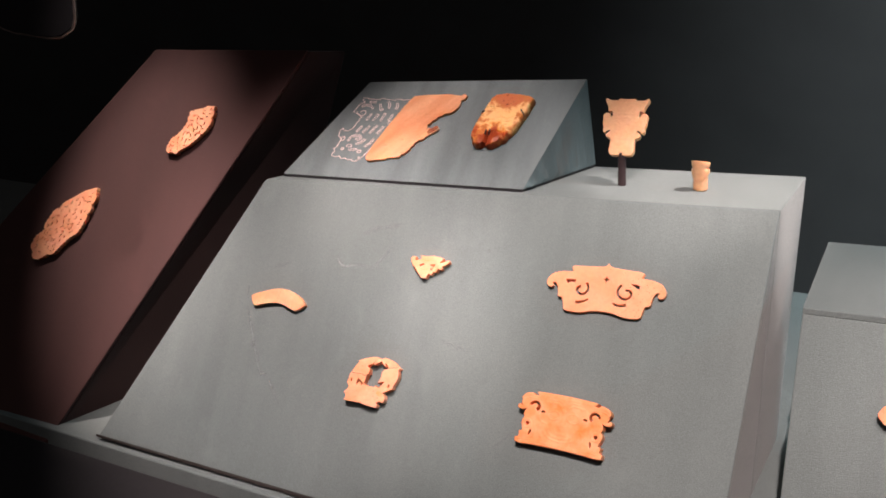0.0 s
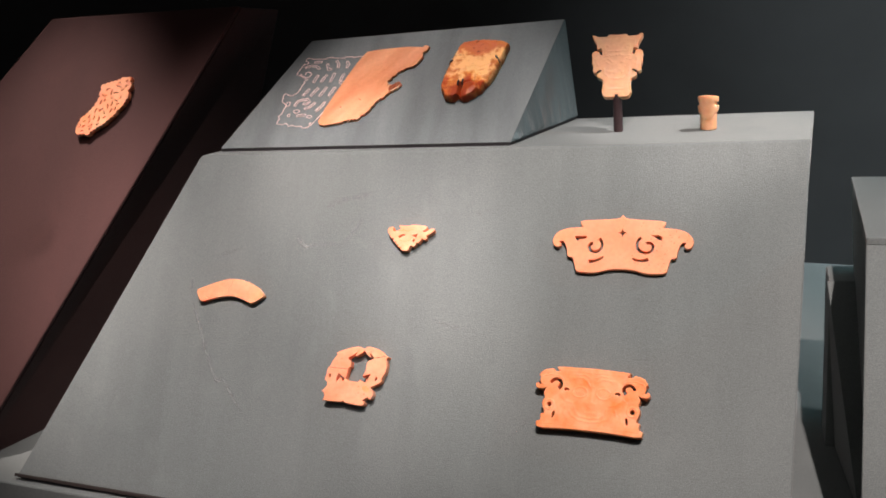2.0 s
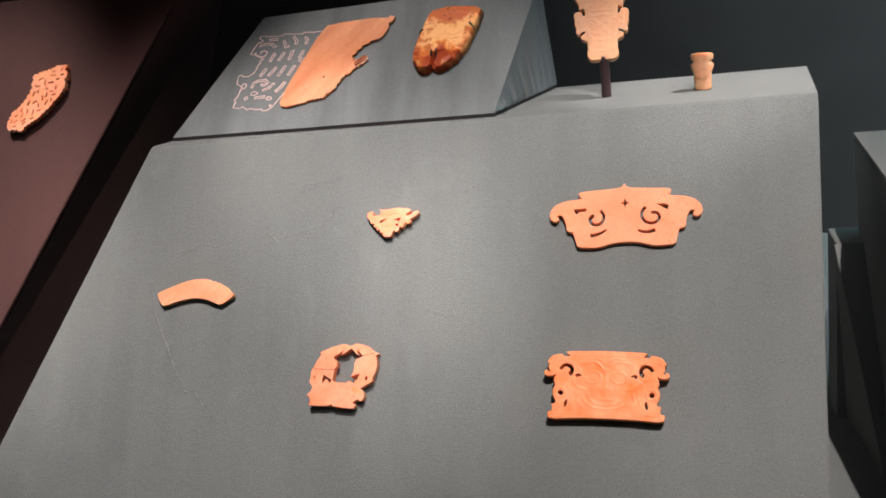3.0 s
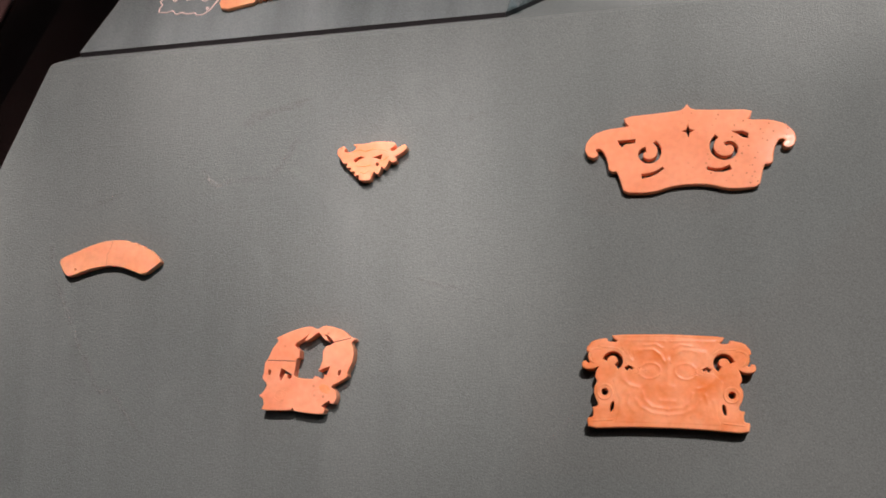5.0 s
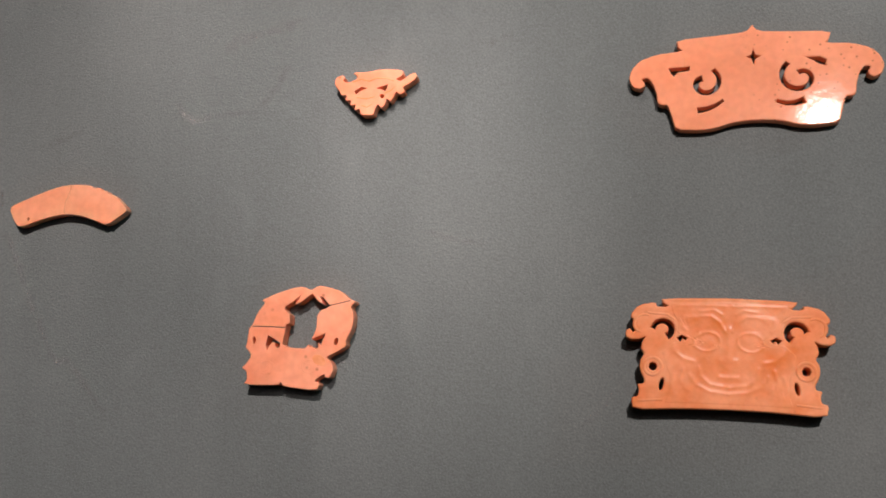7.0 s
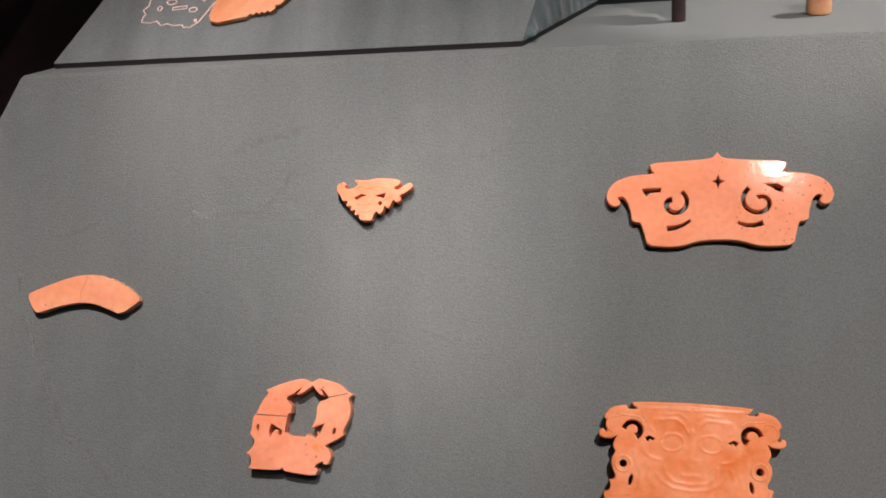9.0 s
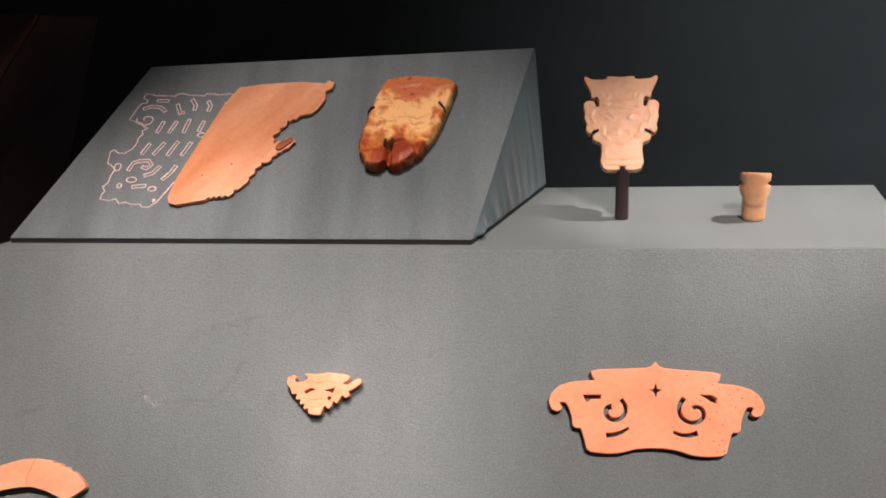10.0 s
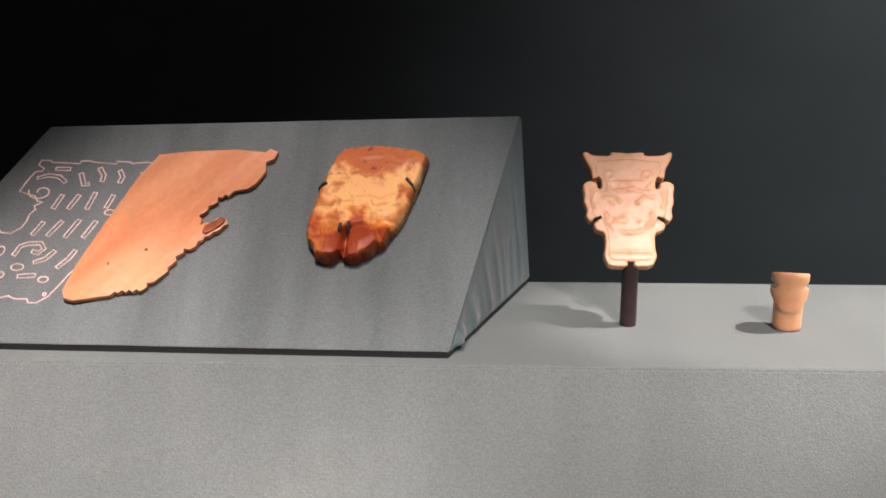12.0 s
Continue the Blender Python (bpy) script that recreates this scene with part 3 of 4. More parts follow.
for eye_x in (-11.2, 4.0):
    for reach in (2.6, 1.1):
        link_mesh("engraved_ring", tubes_mesh([oval(eye_x, -9.6, reach, 0.85 * reach, 0, 20)], 0.22, 5.30), SALMON, ring, "fine engraved ring")
link_mesh("rust_stain", plate_mesh(rounded(oval(7.4, -7.6, 2.6, 1.7, -30, 12)), [], 0.16, 0.06), RUST, ring, "rust-brown stain").location = (0, 0, 0.00535)

tri_out = [(-8.4, 8.0), (-3.0, 7.6), (1.5, 8.4), (9.6, 7.6), (10.0, 5.6), (7.2, 4.2), (9.0, 3.4), (12.2, 5.6), (14.2, 6.2), (15.0, 4.4), (12.0, 2.2), (9.6, 1.2), (10.6, -0.6), (8.4, -1.5), (7.4, -0.2), (6.4, -2.2), (5.2, -3.8), (3.9, -2.5), (3.5, -4.6), (2.0, -6.0), (0.8, -4.5), (-0.2, -6.0),
           (-0.9, -8.3), (-5.6, -8.0), (-5.8, -5.7), (-7.8, -6.1), (-7.2, -3.9), (-9.4, -4.3), (-8.9, -2.3), (-11.2, -2.3), (-10.4, -0.3), (-12.6, -0.3), (-13.2, 1.6), (-15.0, 3.8), (-14.6, 6.4), (-12.0, 7.4), (-11.0, 6.0), (-12.0, 5.2), (-10.6, 4.3), (-8.0, 4.8), (-6.4, 6.2)]
horned = slab_thing("small_carving", SLOPE, -0.1874, -0.0590, 0, tri_out,
           [[(-7.8, 0.9), (-5.2, 2.3), (-3.4, 1.7), (-5.6, 0.9), (-7.0, -0.2)], [(0.4, 1.4), (4.4, 2.5), (3.6, 0.2), (2.0, 1.0)], oval(2.2, -1.6, 0.75, 0.75, 0, 8)], 4.4, SALMON,
           "small triangular salmon stone carving with horned corners", "carving", 0.3, 1)
for line in ([(-8.4, 4.4), (-5.2, 5.2), (-2.4, 4.2), (0.2, 5.2), (4.2, 4.8), (6.8, 3.6)], [(-6.8, -1.4), (-3.6, -2.2), (-0.4, -1.6)], [(-5.2, -4.4), (-3.2, -5.2), (-1.2, -4.2)], [(3.0, -0.6), (5.4, 0.2), (7.2, 1.6)]):
    link_mesh("engraved_line", tubes_mesh([line], 0.26, 4.28, False), RUST, horned, "fine engraved line")

arc_out = [(-23.5, 0.6), (-19.8, 2.4), (-16.0, 3.7), (-9.6, 6.0), (-3.3, 7.7), (2.0, 8.1), (8.8, 7.5), (9.6, 6.1), (12.4, 6.5), (12.9, 5.0), (15.4, 5.1), (15.9, 3.7), (18.4, 3.3), (20.6, 1.2), (23.4, -1.6), (23.5, -3.0), (16.0, -8.0), (11.0, -5.8), (5.7, -3.8),
           (-0.4, -2.8), (-9.4, -4.1), (-18.7, -7.1), (-21.2, -4.5)]
arc = slab_thing("arc_pendant", SLOPE, -0.3036, -0.0937, 0, arc_out, [oval(-15.4, -4.0, 0.5, 0.5, 0, 8)], 3.8, BLUSH,
                 "curved salmon stone arc with a notched outer rim", "arc pendant", 0.3)
link_mesh("mended_crack", tubes_mesh([[(1.6, 8.0), (0.6, 4.6), (-0.9, 1.4), (-1.0, -2.6)]], 0.14, 3.78, False), BUFF, arc, "fine tawny mended crack")

# ---------------------------------------------------------------- pieces on the wedge
bone_out = [(-11.4, 30.3), (-0.8, 32.0), (17.7, 33.2), (28.4, 32.0), (30.0, 33.8), (33.1, 32.2), (32.1, 28.8), (29.3, 27.4), (29.9, 23.0), (26.8, 17.0), (24.2, 14.8), (19.5, 13.9), (18.7, 12.7), (14.2, 10.9), (12.9, 7.3),
            (11.2, 6.8), (10.1, 3.8), (8.6, 2.6), (9.8, -1.6), (13.6, -0.6), (17.6, 2.0), (18.9, 0.6), (18.0, -1.8), (14.6, -4.8), (12.2, -6.4), (10.2, -8.6), (9.8, -10.7), (5.7, -11.9), (4.9, -14.2), (3.5, -15.2), (2.9, -18.2), (1.5, -19.6), (0.9, -22.4), (-0.5, -23.9),
            (-4.5, -26.2), (-5.0, -28.7), (-14.8, -29.9), (-16.2, -31.6), (-20.6, -32.1), (-28.4, -33.8), (-31.8, -32.8), (-33.1, -29.8), (-30.8, -19.1), (-24.0, 0.9), (-16.5, 21.0), (-12.4, 28.2)]


def toothed(points, first, last, depth, pitch):
    """The same outline with small teeth cut into the run of edges from first to last."""
    out, flip = [], 1
    for i, a in enumerate(points):
        out.append(a)
        b = points[(i + 1) % len(points)]
        d = math.dist(a, b)
        if first <= i < last and d > pitch:
            n = max(1, int(d / pitch))
            nx, ny = (b[1] - a[1]) / d, -(b[0] - a[0]) / d
            for k in range(1, 2 * n):
                w = k / (2 * n)
                off = -depth if k % 2 else depth * 0.2
                out.append((a[0] + (b[0] - a[0]) * w + nx * off, a[1] + (b[1] - a[1]) * w + ny * off))
    return out


bone = slab_thing("broken_slab", WEDGE, 0.1004, 0.0494, 0, toothed(bone_out, 11, 36, 0.85, 2.4), [oval(-7.5, -12.5, 0.45, 0.45, 0, 8), oval(-19.6, -18.5, 0.3, 0.7, 0, 8)], 2.1, BUFF,
                  "broken tawny stone slab with a jagged notched edge", "stone slab", 0.3, 0)

# A drawn outline of the missing part, in pale paint on the wedge
drawn_left = [(86.4, 77.5), (83.8, 77.7), (78.9, 77.1), (78, 77.7), (73.1, 78), (72.6, 76.8), (64.9, 77.4), (62.1, 78.2), (59.2, 78), (58.9, 76.8), (52.3, 77.1), (48.1, 77.3), (47.4, 78.2), (43.9, 78.2), (43.4, 75.9), (45.8, 74.5), (45.6, 73), (43.1, 72.7), (41.4, 69.3), (39.4, 63.5), (43, 62.1), (45.7, 61.5), (47.2, 59.2), (49.4, 58.6), (46.8, 56.9), (47.7, 55.2), (46.1, 53.2), (45.8, 50)]
drawn_foot = [(45.8, 50), (44.7, 47.1), (41.5, 44.5), (38.1, 44.8), (36.5, 46.5), (34.5, 45.4), (34.9, 39), (36.9, 37.9), (39, 35.6), (37.9, 32.7), (37.5, 28.7), (35.5, 26.4), (37.1, 24.1), (36, 22.4), (36, 19.8), (40.2, 19.2), (43.1, 20.1), (45.2, 17.5), (48, 18.4), (50.8, 17.2), (54.9, 17.3), (55.7, 15.8), (58.8, 15.8), (62, 18.4), (65.6, 24.8), (67.3, 28.2), (69.1, 30.2)]
drawn_right = [(86.4, 77.5), (85.1, 75.4), (85.1, 73.1), (83, 72.6), (84.3, 70.3), (82.5, 69.1), (82.3, 66.8), (81, 64.5)]
strokes = [
    [(50.4, 74.2), (56, 74.2)],
    [(44.6, 69.6), (48.6, 71), (52.5, 70.5), (55.7, 67.9)],
    [(60.5, 72.2), (62.8, 66.7), (64.7, 67.3)],
    [(67, 74.8), (69.3, 71.4), (69.2, 68.5)],
    [(74.9, 73.7), (76.5, 70.8), (75.9, 67.9)],
    [(54.1, 55.8), (56, 62.1)],
    [(59.7, 55.8), (62.3, 62.1)],
    [(66.5, 55.8), (68.1, 63.3)],
    [(73.5, 56.4), (75, 62.2)],
    [(49.5, 44), (52.2, 49.7)],
    [(55.1, 43.7), (58.9, 50.3)],
    [(61.6, 43.2), (65.1, 50.9)],
    [(68.2, 43.2), (71.3, 50.4)],
    [(45.2, 35.1), (46.6, 39.1), (49.3, 40.2), (53.6, 40.5), (55.4, 38.2), (53.6, 36.2), (51.3, 37.1)],
    [(53.2, 32.2), (57.1, 33.9), (59.6, 37.4)],
    [(62, 30.2), (65.2, 34), (66.9, 37.7)],
    [(49, 26.4), (55.2, 27)],
]
rings = [(47.9, 30.2, 2.3, 1.4), (58.4, 25.3, 1.8, 1.2), (43, 27, 1.0, 1.2), (75.2, 54.4, 1.8, 1.2), (60.5, 19.3, 0.5, 0.6), (39.9, 37, 1.5, 2.0)]
loops = [band(line, (0.75, 0.75)) for line in strokes] + [oval(*r, n=12) for r in rings]
for line, closed in [(l, True) for l in loops] + [(drawn_left, False), (drawn_foot, False), (drawn_right, False), (spiral(47.6, 63.4, 4.8, 1.2, 170, 560, 24, 0.8), False)]:
    stroke = link_mesh("painted_stroke", tubes_mesh([line], 0.30, 0.06, closed), INK, wedge, "pale pink painted line")
    stroke.matrix_world = WEDGE
tab_out = [(11.6, -2.4), (13.8, -0.9), (17.5, 1.7), (18.6, 0.5), (17.7, -1.7), (14.4, -4.5), (12.4, -5.9), (11.0, -5.0)]
link_mesh("stained_tab", plate_mesh(rounded(tab_out), [], 3.0, 0.3), STAIN, bone, "dark red-brown stained tab")

# The thick amber piece: a rounded bar with two lobes at its foot
jade_out = [(-11.3, 23.5), (-6.0, 24.8), (-1.0, 25.5), (5.0, 25.2), (11.6, 24.3), (15.8, 23.5), (20.1, 21.6), (20.3, 19.2), (19.0, 14.9), (17.9, 8.9), (15.8, 3.0), (13.8, -4.4), (11.8, -9.3), (8.4, -14.5), (6.7, -18.6), (3.9, -19.7),
            (1.1, -22.9), (-3.9, -25.3), (-7.2, -23.6), (-8.0, -20.5), (-8.8, -23.8), (-13.0, -25.5), (-16.8, -23.2), (-18.0, -19.4), (-20.4, -16.6), (-20.5, -9.1), (-19.3, -1.8), (-16.9, 9.1), (-15.4, 14.3), (-13.5, 20.4)]


def amber_material():
    mat, tree, bsdf = nodes_of("amber_jade", 0.4, 0.16)
    co = tree.nodes.new("ShaderNodeTexCoord")
    xyz = tree.nodes.new("ShaderNodeSeparateXYZ")
    tree.links.new(co.outputs["Object"], xyz.inputs["Vector"])
    wob = texture(tree, "ShaderNodeTexNoise", 110, 6)

    def drift(source, factor, noise):
        node = tree.nodes.new("ShaderNodeMath")
        node.operation = "MULTIPLY_ADD"
        node.inputs[1].default_value = factor
        tree.links.new(source, node.inputs[0])
        tree.links.new(noise, node.inputs[2])
        return node.outputs[0]

    along = ramp(tree, drift(xyz.outputs["Y"], 30.0, wob.outputs["Fac"]), (0.08, (0.27, 0.045, 0.014)), (0.20, (0.38, 0.070, 0.020)), (0.27, (0.66, 0.25, 0.06)),
                 (0.35, (0.80, 0.47, 0.20)), (0.88, (0.76, 0.43, 0.18)), (0.97, (0.56, 0.20, 0.07)), (1.0, (0.46, 0.13, 0.05)))
    rim = tree.nodes.new("ShaderNodeMath")
    rim.operation = "ABSOLUTE"
    tree.links.new(xyz.outputs["X"], rim.inputs[0])
    cells = texture(tree, "ShaderNodeTexNoise", 150, 7)
    cells.inputs["Distortion"].default_value = 0.8
    stain = ramp(tree, drift(rim.outputs[0], 12.0, cells.outputs["Fac"]), (0.60, (0, 0, 0)), (0.76, (1, 1, 1)))
    worn = mix(tree, along, (0.47, 0.15, 0.04), stain)
    fine = texture(tree, "ShaderNodeTexNoise", 330, 5)
    pits = ramp(tree, drift(xyz.outputs["Y"], 3.0, fine.outputs["Fac"]), (0.64, (0, 0, 0)), (0.74, (0.9, 0.9, 0.9)))
    tree.links.new(mix(tree, worn, (0.17, 0.05, 0.02), pits), bsdf.inputs["Base Color"])
    bsdf.inputs["Subsurface Weight"].default_value = 0.35
    bsdf.inputs["Subsurface Radius"].default_value = (1.0, 0.4, 0.15)
    bsdf.inputs["Subsurface Scale"].default_value = 0.003
    bump(tree, bsdf, cells.outputs["Fac"], 0.45, 0.0014)
    bump(tree, bsdf, fine.outputs["Fac"], 0.25, 0.0005)
    return mat


def amber_mesh(rim, spokes=300):
    """One worn, rounded bar, with furrows between its lobes and round its carved parts."""
    ang = np.arange(spokes) * 2 * math.pi / spokes
    reach = np.array([reach_of(rim, 0, 0, math.cos(a), math.sin(a)) for a in ang])
    reach = (reach + np.roll(reach, 1) + np.roll(reach, -1)) / 3
    reach = reach * (1 + 0.010 * np.sin(31 * ang) * np.sin(5 * ang) + 0.007 * np.sin(57 * ang + 1))
    k = (1 - (1 - np.linspace(0.02, 1, 80)) ** 1.5)[:, None]
    x, y = k * reach * np.cos(ang), k * reach * np.sin(ang)
    gap = (1 - k) * reach
    edge = np.clip(gap / np.where(y < -11, 1.3, 2.2), 0, 1)
    z = 2.0 + 4.2 * np.sqrt(1 - (1 - edge) ** 2)
    furrows = [([(-6.8, -27.0), (-6.6, -12.0)], 1.0, -4.6), ([(-19.0, -9.8), (-12.0, -8.6), (-7.0, -10.6)], 0.8, -0.7), ([(-6.4, -12.6), (-1.0, -11.0), (3.6, -13.0), (6.4, -19.0)], 0.8, -1.3),
               ([(6.6, -9.6), (11.0, -10.8)], 0.9, -1.0), ([(-12.0, 0.6), (-9.4, -1.6), (-5.6, -1.2)], 0.5, -0.6), ([(-4.0, 0.6), (0.0, 1.4), (4.4, -0.4), (9.0, 2.2), (13.6, 4.0)], 0.55, -0.6),
               ([(-5.8, 1.0), (-5.2, -3.6)], 0.5, -0.5), ([(0.4, 1.2), (1.6, -3.0), (4.0, -3.6)], 0.5, -0.5), ([(9.6, -3.0), (13.0, -1.4)], 0.7, -0.7)]
    ridges = [([(-15.0 + i * 1.5, -13.4), (-14.2 + i * 1.5, -17.4)], 0.35, 0.9) for i in range(4)]
    ridges += [([(-12.6, -20.0), (-12.0, -22.0)], 4.4, 1.1), ([(-1.6, -19.4), (2.0, -16.8)], 4.2, 1.2), ([(7.8, -13.6), (8.2, -15.6)], 1.6, 0.9)]
    ridges += [([(-9.0, 21.0), (-4.0, 18.4), (3.0, 19.6)], 1.0, 0.35), ([(5.0, 21.0), (11.0, 17.4), (17.0, 19.0)], 1.2, 0.4), ([(7.0, 15.4), (13.0, 14.2)], 0.9, 0.3)]
    z += edge * swell(x, y, furrows + ridges)
    z = np.maximum(z, 0.6)
    foot = (np.vstack([x, x[-1:] * 0.985]), np.vstack([y, y[-1:] * 0.985]), np.vstack([z, np.zeros((1, spokes))]))
    return polar_mesh(*foot, (0, 0, float(z[0].mean())))


AMBER = amber_material()
amber = tagged(new("amber_carving"), "thick amber and red-brown stone carving with two lobes", "carving")
amber.matrix_world = WEDGE @ pose(0.1693, 0.0575, 0.0002)
body = link_mesh("body", amber_mesh(rounded(jade_out)), AMBER, amber)
claws = [[(-17.6, 5.0, 0), (-17.9, 5.4, 4.5), (-16.4, 6.0, 6.4), (-15.0, 6.4, 6.6)], [(14.8, 3.8, 1.0), (16.0, 4.6, 4.4), (15.2, 6.2, 6.3), (13.2, 8.8, 6.6)],
         [(-8.6, -15.6, 2.5), (-8.6, -14.6, 6.9), (-8.4, -11.6, 7.2)], [(-5.8, -15.4, 2.5), (-5.6, -14.2, 7.2), (-5.5, -11.0, 7.4)]]
for line in claws:
    c = link_mesh("claw", tubes_mesh([line], 0.62, 0, False), CLAW, amber, "black wire claw")

# ---------------------------------------------------------------- mask plate on its rod, and the cup
mask_half = [(0.0, 19.5), (-5.7, 20.0), (-5.9, 18.5), (-12.2, 18.7), (-14.2, 20.1), (-15.5, 19.4), (-14.7, 17.2), (-12.6, 13.4), (-12.4, 10.5), (-11.4, 10.2), (-9.9, 10.9), (-9.3, 9.6), (-9.1, 7.0), (-10.3, 6.7), (-10.9, 9.1),
             (-13.8, 9.6), (-15.7, 8.0), (-15.0, 4.2), (-15.4, 2.1), (-14.2, -0.8), (-14.8, -3.2), (-13.1, -5.2), (-11.2, -3.4), (-10.3, -4.0), (-12.2, -5.6), (-11.6, -7.8), (-8.5, -8.9), (-8.3, -13.0), (-9.0, -17.0), (-7.3, -20.4), (-1.0, -20.6), (-1.0, -17.5)]
UPRIGHT = frame_of((-0.0689, 0.0516, 1.0385), (1, 0, 0), (0, 0.5, 0.866))
mask = link_mesh("upright_plaque", plate_mesh([(1.03 * x, 1.04 * y) for x, y in rounded(mirrored(mask_half))], [], 5.0, 0.65), PALE)
sharp(mask.data)
mask.matrix_world = UPRIGHT
tagged(mask, "pale salmon stone plaque with horned top, held upright", "carved plaque")
features = [(p, 0.55, 0.6) for p in both(spiral(-6.6, 11.8, 1.5, 1.3, 40, 400, 14), [(-10.2, 6.4), (-6.0, 6.0), (0, 6.4)], [(-9.0, 9.0), (-4.0, 9.4), (0, 9.2)], [(-11.8, 5.2), (-13.0, 2.6), (-11.6, 0.2)],
                                            [(-8.4, 3.6), (-5.4, 4.4), (-3.0, 2.0)], [(-6.8, -6.4), (-4.0, -8.6), (0, -9.2)], [(-8.0, -2.2), (-7.6, -5.6)], [(-7.4, -15.6), (-3.6, -15.9), (0, -15.9)])]
dents = random.Random(9)
for _ in range(46):
    x, y, a, l = dents.uniform(-8, 8), dents.uniform(-8, 8), dents.uniform(-0.6, 0.6), dents.uniform(0.6, 2.2)
    features.append(([(x, y), (x + l * math.cos(a), y + l * math.sin(a))], dents.uniform(0.5, 1.1), dents.uniform(-0.4, 0.6)))
mask_rim = mirrored([(0.0, 18.4), (-5.4, 17.8), (-11.4, 17.4), (-11.6, 13.0), (-9.6, 11.8), (-8.2, 10.2), (-8.2, 6.6), (-10.4, 5.6), (-14.0, 7.4), (-13.8, 2.2), (-12.6, -3.0), (-9.6, -4.4), (-8.0, -8.4), (-7.4, -13.0), (-8.0, -17.0), (-6.6, -19.4), (-1.8, -19.4)])
features = [(p, w * 1.2, h * 0.15) for p, w, h in features]
link_mesh("relief", relief_panel(mask_rim, 5.0, features), PALE, mask, "shallow carved lines")

rod = tagged(new("mount_rod"), "dark bronze mounting rod holding the upright plaque", "mount")
bm = bmesh.new()
bmesh.ops.create_cone(bm, cap_ends=True, segments=28, radius1=0.0029, radius2=0.0028, depth=0.0235)
bmesh.ops.translate(bm, verts=bm.verts, vec=(-0.0685, 0.0404, 1.01195))
r = part("post", bm, POST, rod, "", True)
r.data.set_sharp_from_angle(angle=radians(40))
for s in (-1, 1):
    line = [(s * 2, -12, -2.0), (s * 8.5, -7.0, -1.6), (s * 11.5, -4.6, -0.6), (s * 11.9, -4.3, 4.8), (s * 9.8, -3.4, 5.5)]
    c = link_mesh("claw", tubes_mesh([line], 0.6, 0, False), CLAW, rod, "black wire claw")
    c.matrix_parent_inverse = Matrix.Identity(4)
    c.matrix_world = UPRIGHT


def head_cup():
    """A tapered little vessel: a broad upper part with an apron that hangs low in front, notched at both sides."""
    bm = bmesh.new()
    rows, n = [], 48
    heights = [0, 0.3, 1.5, 3.5, 5.5] + [6.2 + 0.35 * k for k in range(19)] + [13.6, 15.6, 16.2, 17.0, 17.8, 18.4, 19.4, 20.8, 21.8, 22.6, 22.9]
    for z in heights:
        row = []
        for i in range(n):
            a = 2 * math.pi * i / n
            front = max(0.0, -math.sin(a))
            foot = 11.6 - 5.2 * min(1.0, 1.25 * front ** 1.6)
            r = 5.2 + 0.012 * z
            over = min(max((z - foot) / 1.5, 0), 1)
            r += over * (0.6 + 0.03 * (z - 7))
            side = abs(math.cos(a)) ** 8
            if 15.9 < z < 17.9:
                r -= 1.0 * side
            elif 11.0 < z < 15.9:
                r += 0.55 * side
            if z > 18.0:
                r += 0.2 * min((z - 18.0) / 1.0, 1)
            if z > 22.4:
                r -= 0.5 * (z - 22.2)
            if z < 0.2:
                r -= 0.25
            r *= 0.95
            row.append(bm.verts.new((r * math.cos(a) * MM, r * math.sin(a) * 0.96 * MM, z * (0.945 - 0.075 * (1 + math.sin(a)) * (z / 22.9) ** 4) * MM)))
        rows.append(row)
    inner = []
    for k in (0.7, 0.3):
        inner.append([bm.verts.new((v.co.x * k, v.co.y * k, 0.0208 - 0.00145 * (1 + math.sin(2 * math.pi * i / n) * k) - 0.0003)) for i, v in enumerate(rows[-1])])
    for a, b in zip(rows + inner, (rows + inner)[1:]):
        for i in range(n):
            bm.faces.new((a[i], a[(i + 1) % n], b[(i + 1) % n], b[i]))
    bm.faces.new(rows[0][::-1])
    bm.faces.new(inner[-1])
    return bm


cup = part("stone_cup", head_cup(), PALE, None, "", True)
cup.data.set_sharp_from_angle(angle=radians(50))
cup.matrix_world = pose(-0.0133, 0.0388, 1.0003, 0, 0, -9)
tagged(cup, "small tapered pale orange stone cup with notched sides", "cup")

# ---------------------------------------------------------------- pieces on the brown slope
upper_out = [(18.4, 20.7), (17.4, 17.4), (19.4, 14.0), (17.2, 10.8), (18.3, 6.5), (15.6, 2.0), (14.1, -0.8), (11.0, -3.4), (9.3, -6.3), (1.9, -13.0), (-7.1, -18.3), (-9.2, -21.2), (-12.0, -19.8), (-18.0, -20.0), (-19.2, -15.5), (-16.0, -7.9), (-13.4, -7.0), (-7.4, 0.1), (-4.1, 7.1), (-4.9, 10.6), (-3.6, 12.6), (-4.4, 15.1), (2.0, 17.2), (7.7, 18.2), (12.6, 20.6)]
lower_out = [(26.1, 32.7), (28.0, 23.0), (24.8, 18.0), (25.3, 12.2), (21.8, 10.0), (23.1, 6.4), (17.2, -7.0), (11.0, -10.8), (5.9, -16.0), (-2.9, -26.4), (-8.8, -27.0), (-13.9, -30.6), (-19.4, -32.7), (-24.4, -29.8), (-24.0, -26.6), (-28.0, -22.0), (-25.6, -13.5), (-17.5, -6.4), (-19.0, -2.6), (-17.6, 0.2), (-12.6, 10.5), (-7.1, 12.5), (-4.0, 17.8), (2.4, 21.4), (16.0, 29.6)]


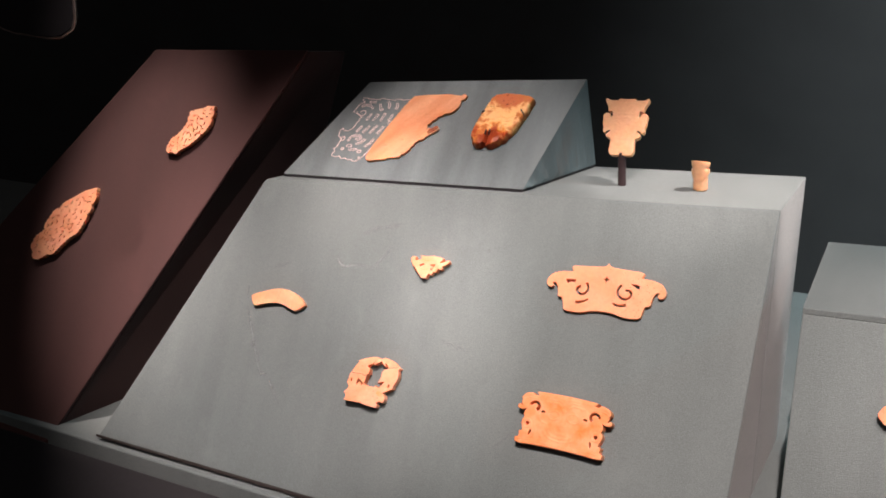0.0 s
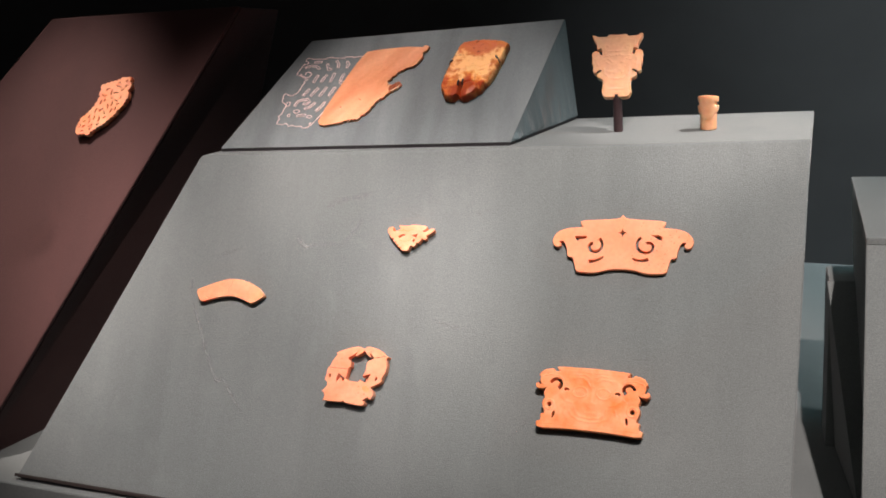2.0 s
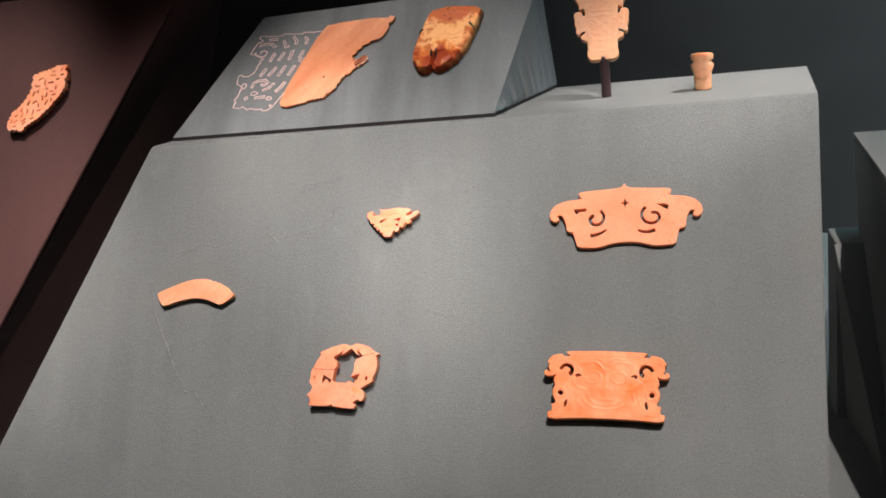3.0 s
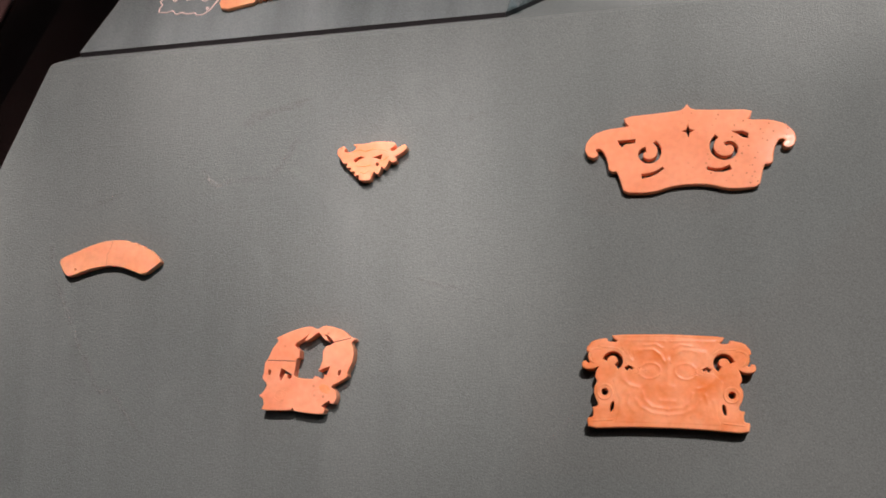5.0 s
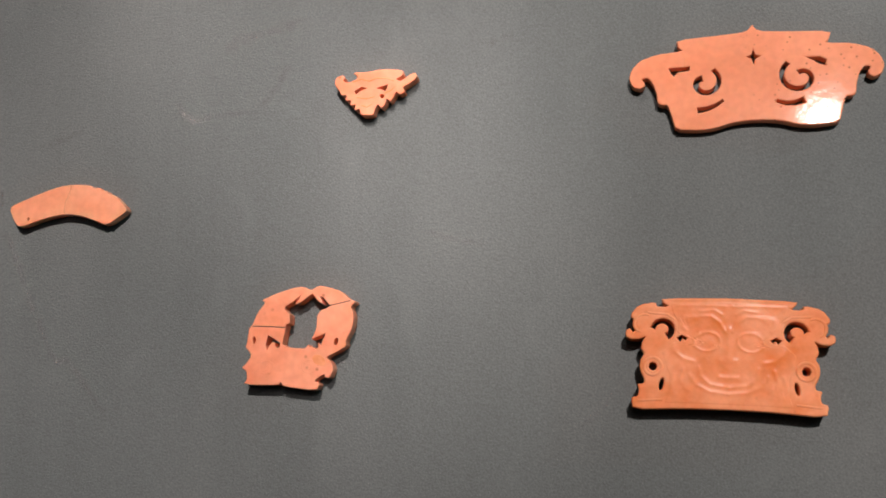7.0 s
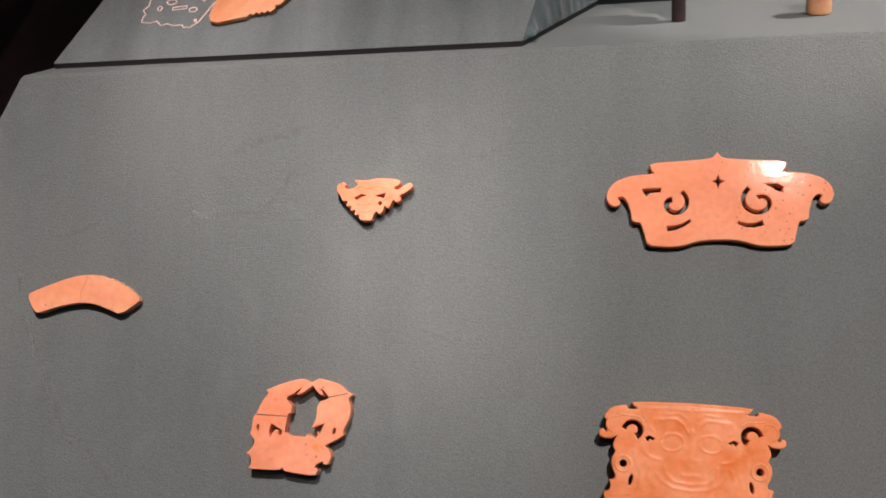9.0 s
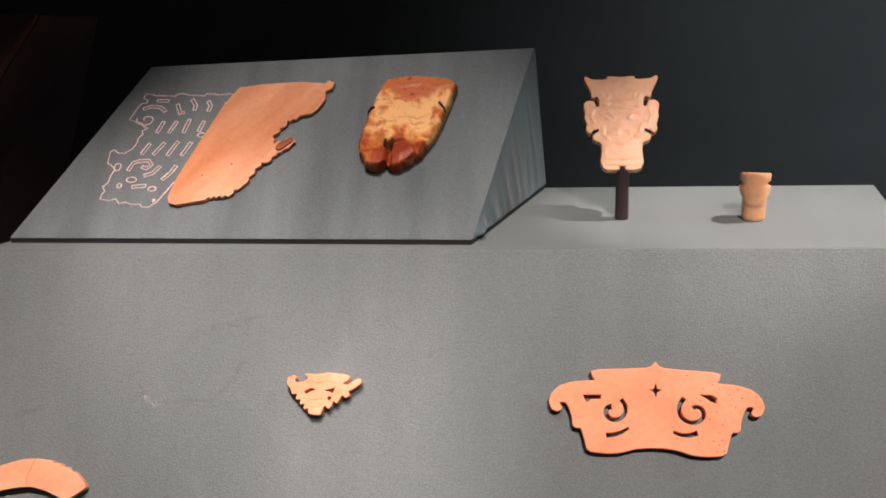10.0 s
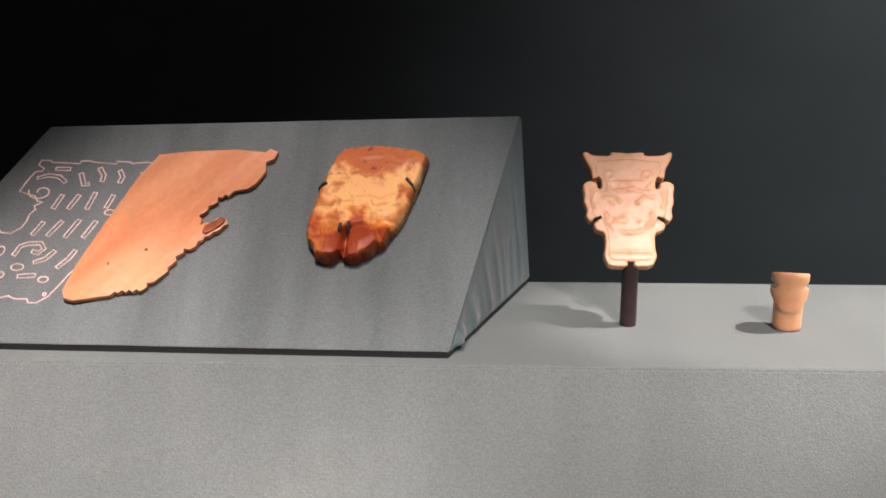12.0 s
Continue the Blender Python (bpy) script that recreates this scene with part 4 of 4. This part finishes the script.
def slits(rng, rim, count, reach):
    """Short curved piercings strewn inside an outline, apart from one another and from its edge."""
    out, taken = [], []
    x0, x1 = min(p[0] for p in rim), max(p[0] for p in rim)
    y0, y1 = min(p[1] for p in rim), max(p[1] for p in rim)
    for _ in range(6000):
        if len(out) == count:
            break
        x, y = rng.uniform(x0, x1), rng.uniform(y0, y1)
        a, l, b = rng.uniform(-0.3, 1.9), reach * rng.uniform(0.6, 1.1), rng.uniform(-0.5, 0.5)
        dx, dy = math.cos(a) * l / 2, math.sin(a) * l / 2
        line = [(x - dx, y - dy), (x - dy * b, y + dx * b), (x + dx, y + dy)]
        inside = True
        for px, py in line:
            odd = False
            for (ax, ay), (bx, by) in zip(rim, rim[1:] + rim[:1]):
                if (ay > py) != (by > py) and px < ax + (bx - ax) * (py - ay) / (by - ay):
                    odd = not odd
                ex, ey = bx - ax, by - ay
                k = min(max(((px - ax) * ex + (py - ay) * ey) / (ex * ex + ey * ey), 0), 1)
                if math.hypot(px - ax - k * ex, py - ay - k * ey) < 1.5:
                    inside = False
            inside = inside and odd
        if inside and all(math.dist(p, q) > 1.9 for p in line for q in taken):
            taken += line + [((line[0][0] + x) / 2, (line[0][1] + y) / 2), ((line[2][0] + x) / 2, (line[2][1] + y) / 2)]
            out.append(band(line, (0.42, 0.3)))
    return out


rng = random.Random(5)
slab_thing("pierced_carving", BROWN_FACE, -0.4165, 0.2453, 0, toothed(upper_out, 0, 24, 0.8, 2.6), slits(rng, upper_out, 34, 3.4), 4.0, BLUSH,
           "pierced salmon stone carving with a toothed edge on brown fabric", "carving", 0.3, 0, "pierced carvings on the brown stand")
slab_thing("pierced_carving", BROWN_FACE, -0.5229, 0.1588, 0, toothed(lower_out, 0, 24, 0.9, 3.0), slits(rng, lower_out, 58, 3.9), 4.0, BLUSH,
           "long leaf-shaped pierced salmon stone carving on brown fabric", "carving", 0.3, 0, "pierced carvings on the brown stand")
side_piece = frame_of((0.0, -0.0785, 0.9654), (1, -0.068, 0), (0, 0.085, 0.265))
slab_thing("carving_fragment", side_piece, 0.1206, -0.0515, 12, [(-9, 2), (-4, 7), (8, 8), (12, 2), (8, -6), (-5, -5)], [], 4.0, SALMON,
           "salmon stone carving lying on the lower grey stand", "carving", 0.45)

# ---------------------------------------------------------------- scuffs on the fabric
def scuff_material():
    """Rubbed chalky nap that thins out to nothing at its edges."""
    mat, tree, bsdf = nodes_of("pale_scuff", 0.9, 0.2)
    bsdf.inputs["Base Color"].default_value = (0.36, 0.38, 0.37, 1)
    fade = tree.nodes.new("ShaderNodeAttribute")
    fade.attribute_name = "fade"
    crumbs = texture(tree, "ShaderNodeTexNoise", 420, 4)
    broken = ramp(tree, crumbs.outputs["Fac"], (0.36, (0, 0, 0)), (0.66, (1, 1, 1)))
    tree.links.new(mix(tree, fade.outputs["Color"], broken, 1.0, "MULTIPLY"), bsdf.inputs["Alpha"])
    return mat


SCUFF = scuff_material()


def scuff(line, width, strength):
    """A worn streak on the slope: a strip of seven rows, densest along its middle."""
    verts, faces, fades = [], [], []
    path = []
    for (ax, ay), (bx, by) in zip(line, line[1:]):
        n = max(2, int(math.hypot(bx - ax, by - ay) / 2))
        path += [(ax + (bx - ax) * k / n, ay + (by - ay) * k / n) for k in range(n)]
    path.append(line[-1])
    for i, (x, y) in enumerate(path):
        ax, ay = path[max(i - 1, 0)]
        bx, by = path[min(i + 1, len(path) - 1)]
        d = math.hypot(bx - ax, by - ay) or 1
        wide = width * (0.8 + 0.4 * noise.noise((x * 0.11, y * 0.11, 3.0)))
        for k in range(7):
            w = (k - 3) / 3
            verts.append(((x - (by - ay) / d * w * wide) * MM, (y + (bx - ax) / d * w * wide) * MM, 0.0))
            fades.append(0.75 * strength * (1 - w * w) ** 1.5 * min(1.0, 0.25 + i / 3, 0.25 + (len(path) - 1 - i) / 3))
    for i in range(len(path) - 1):
        faces += [(7 * i + k, 7 * i + k + 1, 7 * i + k + 8, 7 * i + k + 7) for k in range(6)]
    mesh = bpy.data.meshes.new("scuff_mark")
    mesh.from_pydata(verts, [], faces)
    fade = mesh.attributes.new("fade", "FLOAT", "POINT")
    for slot, value in zip(fade.data, fades):
        slot.value = value
    ob = link_mesh("scuff_mark", mesh, SCUFF, stand, "pale rubbed scuff on the grey fabric")
    ob.matrix_world = SLOPE @ pose(-0.0004, 0, 0.00025)
    return ob


for line, width, strength in (
        ([(-263, -56), (-261, -60), (-257, -63.5), (-250, -62)], 1.8, 0.85), ([(-250, -62), (-238, -61.5), (-232, -62)], 1.4, 0.3), ([(-232, -62), (-226, -54), (-220, -44)], 2.2, 0.32),
        ([(-246, -38), (-238, -33), (-226, -31), (-214, -28)], 3.0, 0.28), ([(-333, -84), (-331.5, -96)], 1.6, 0.5), ([(-330, -100), (-318, -128), (-309, -146)], 1.5, 0.42),
        ([(-309, -146), (-306, -150), (-301, -149)], 1.8, 0.7), ([(-301, -150), (-286, -170)], 1.3, 0.4), ([(-172, -108), (-160, -112), (-150, -114)], 1.6, 0.25),
        ([(-120, -176), (-112, -168), (-108, -163)], 1.5, 0.28), ([(-318, -70), (-300, -64)], 2.2, 0.22), ([(-150, -44), (-138, -40)], 2.0, 0.2)):
    scuff(line, width, strength)
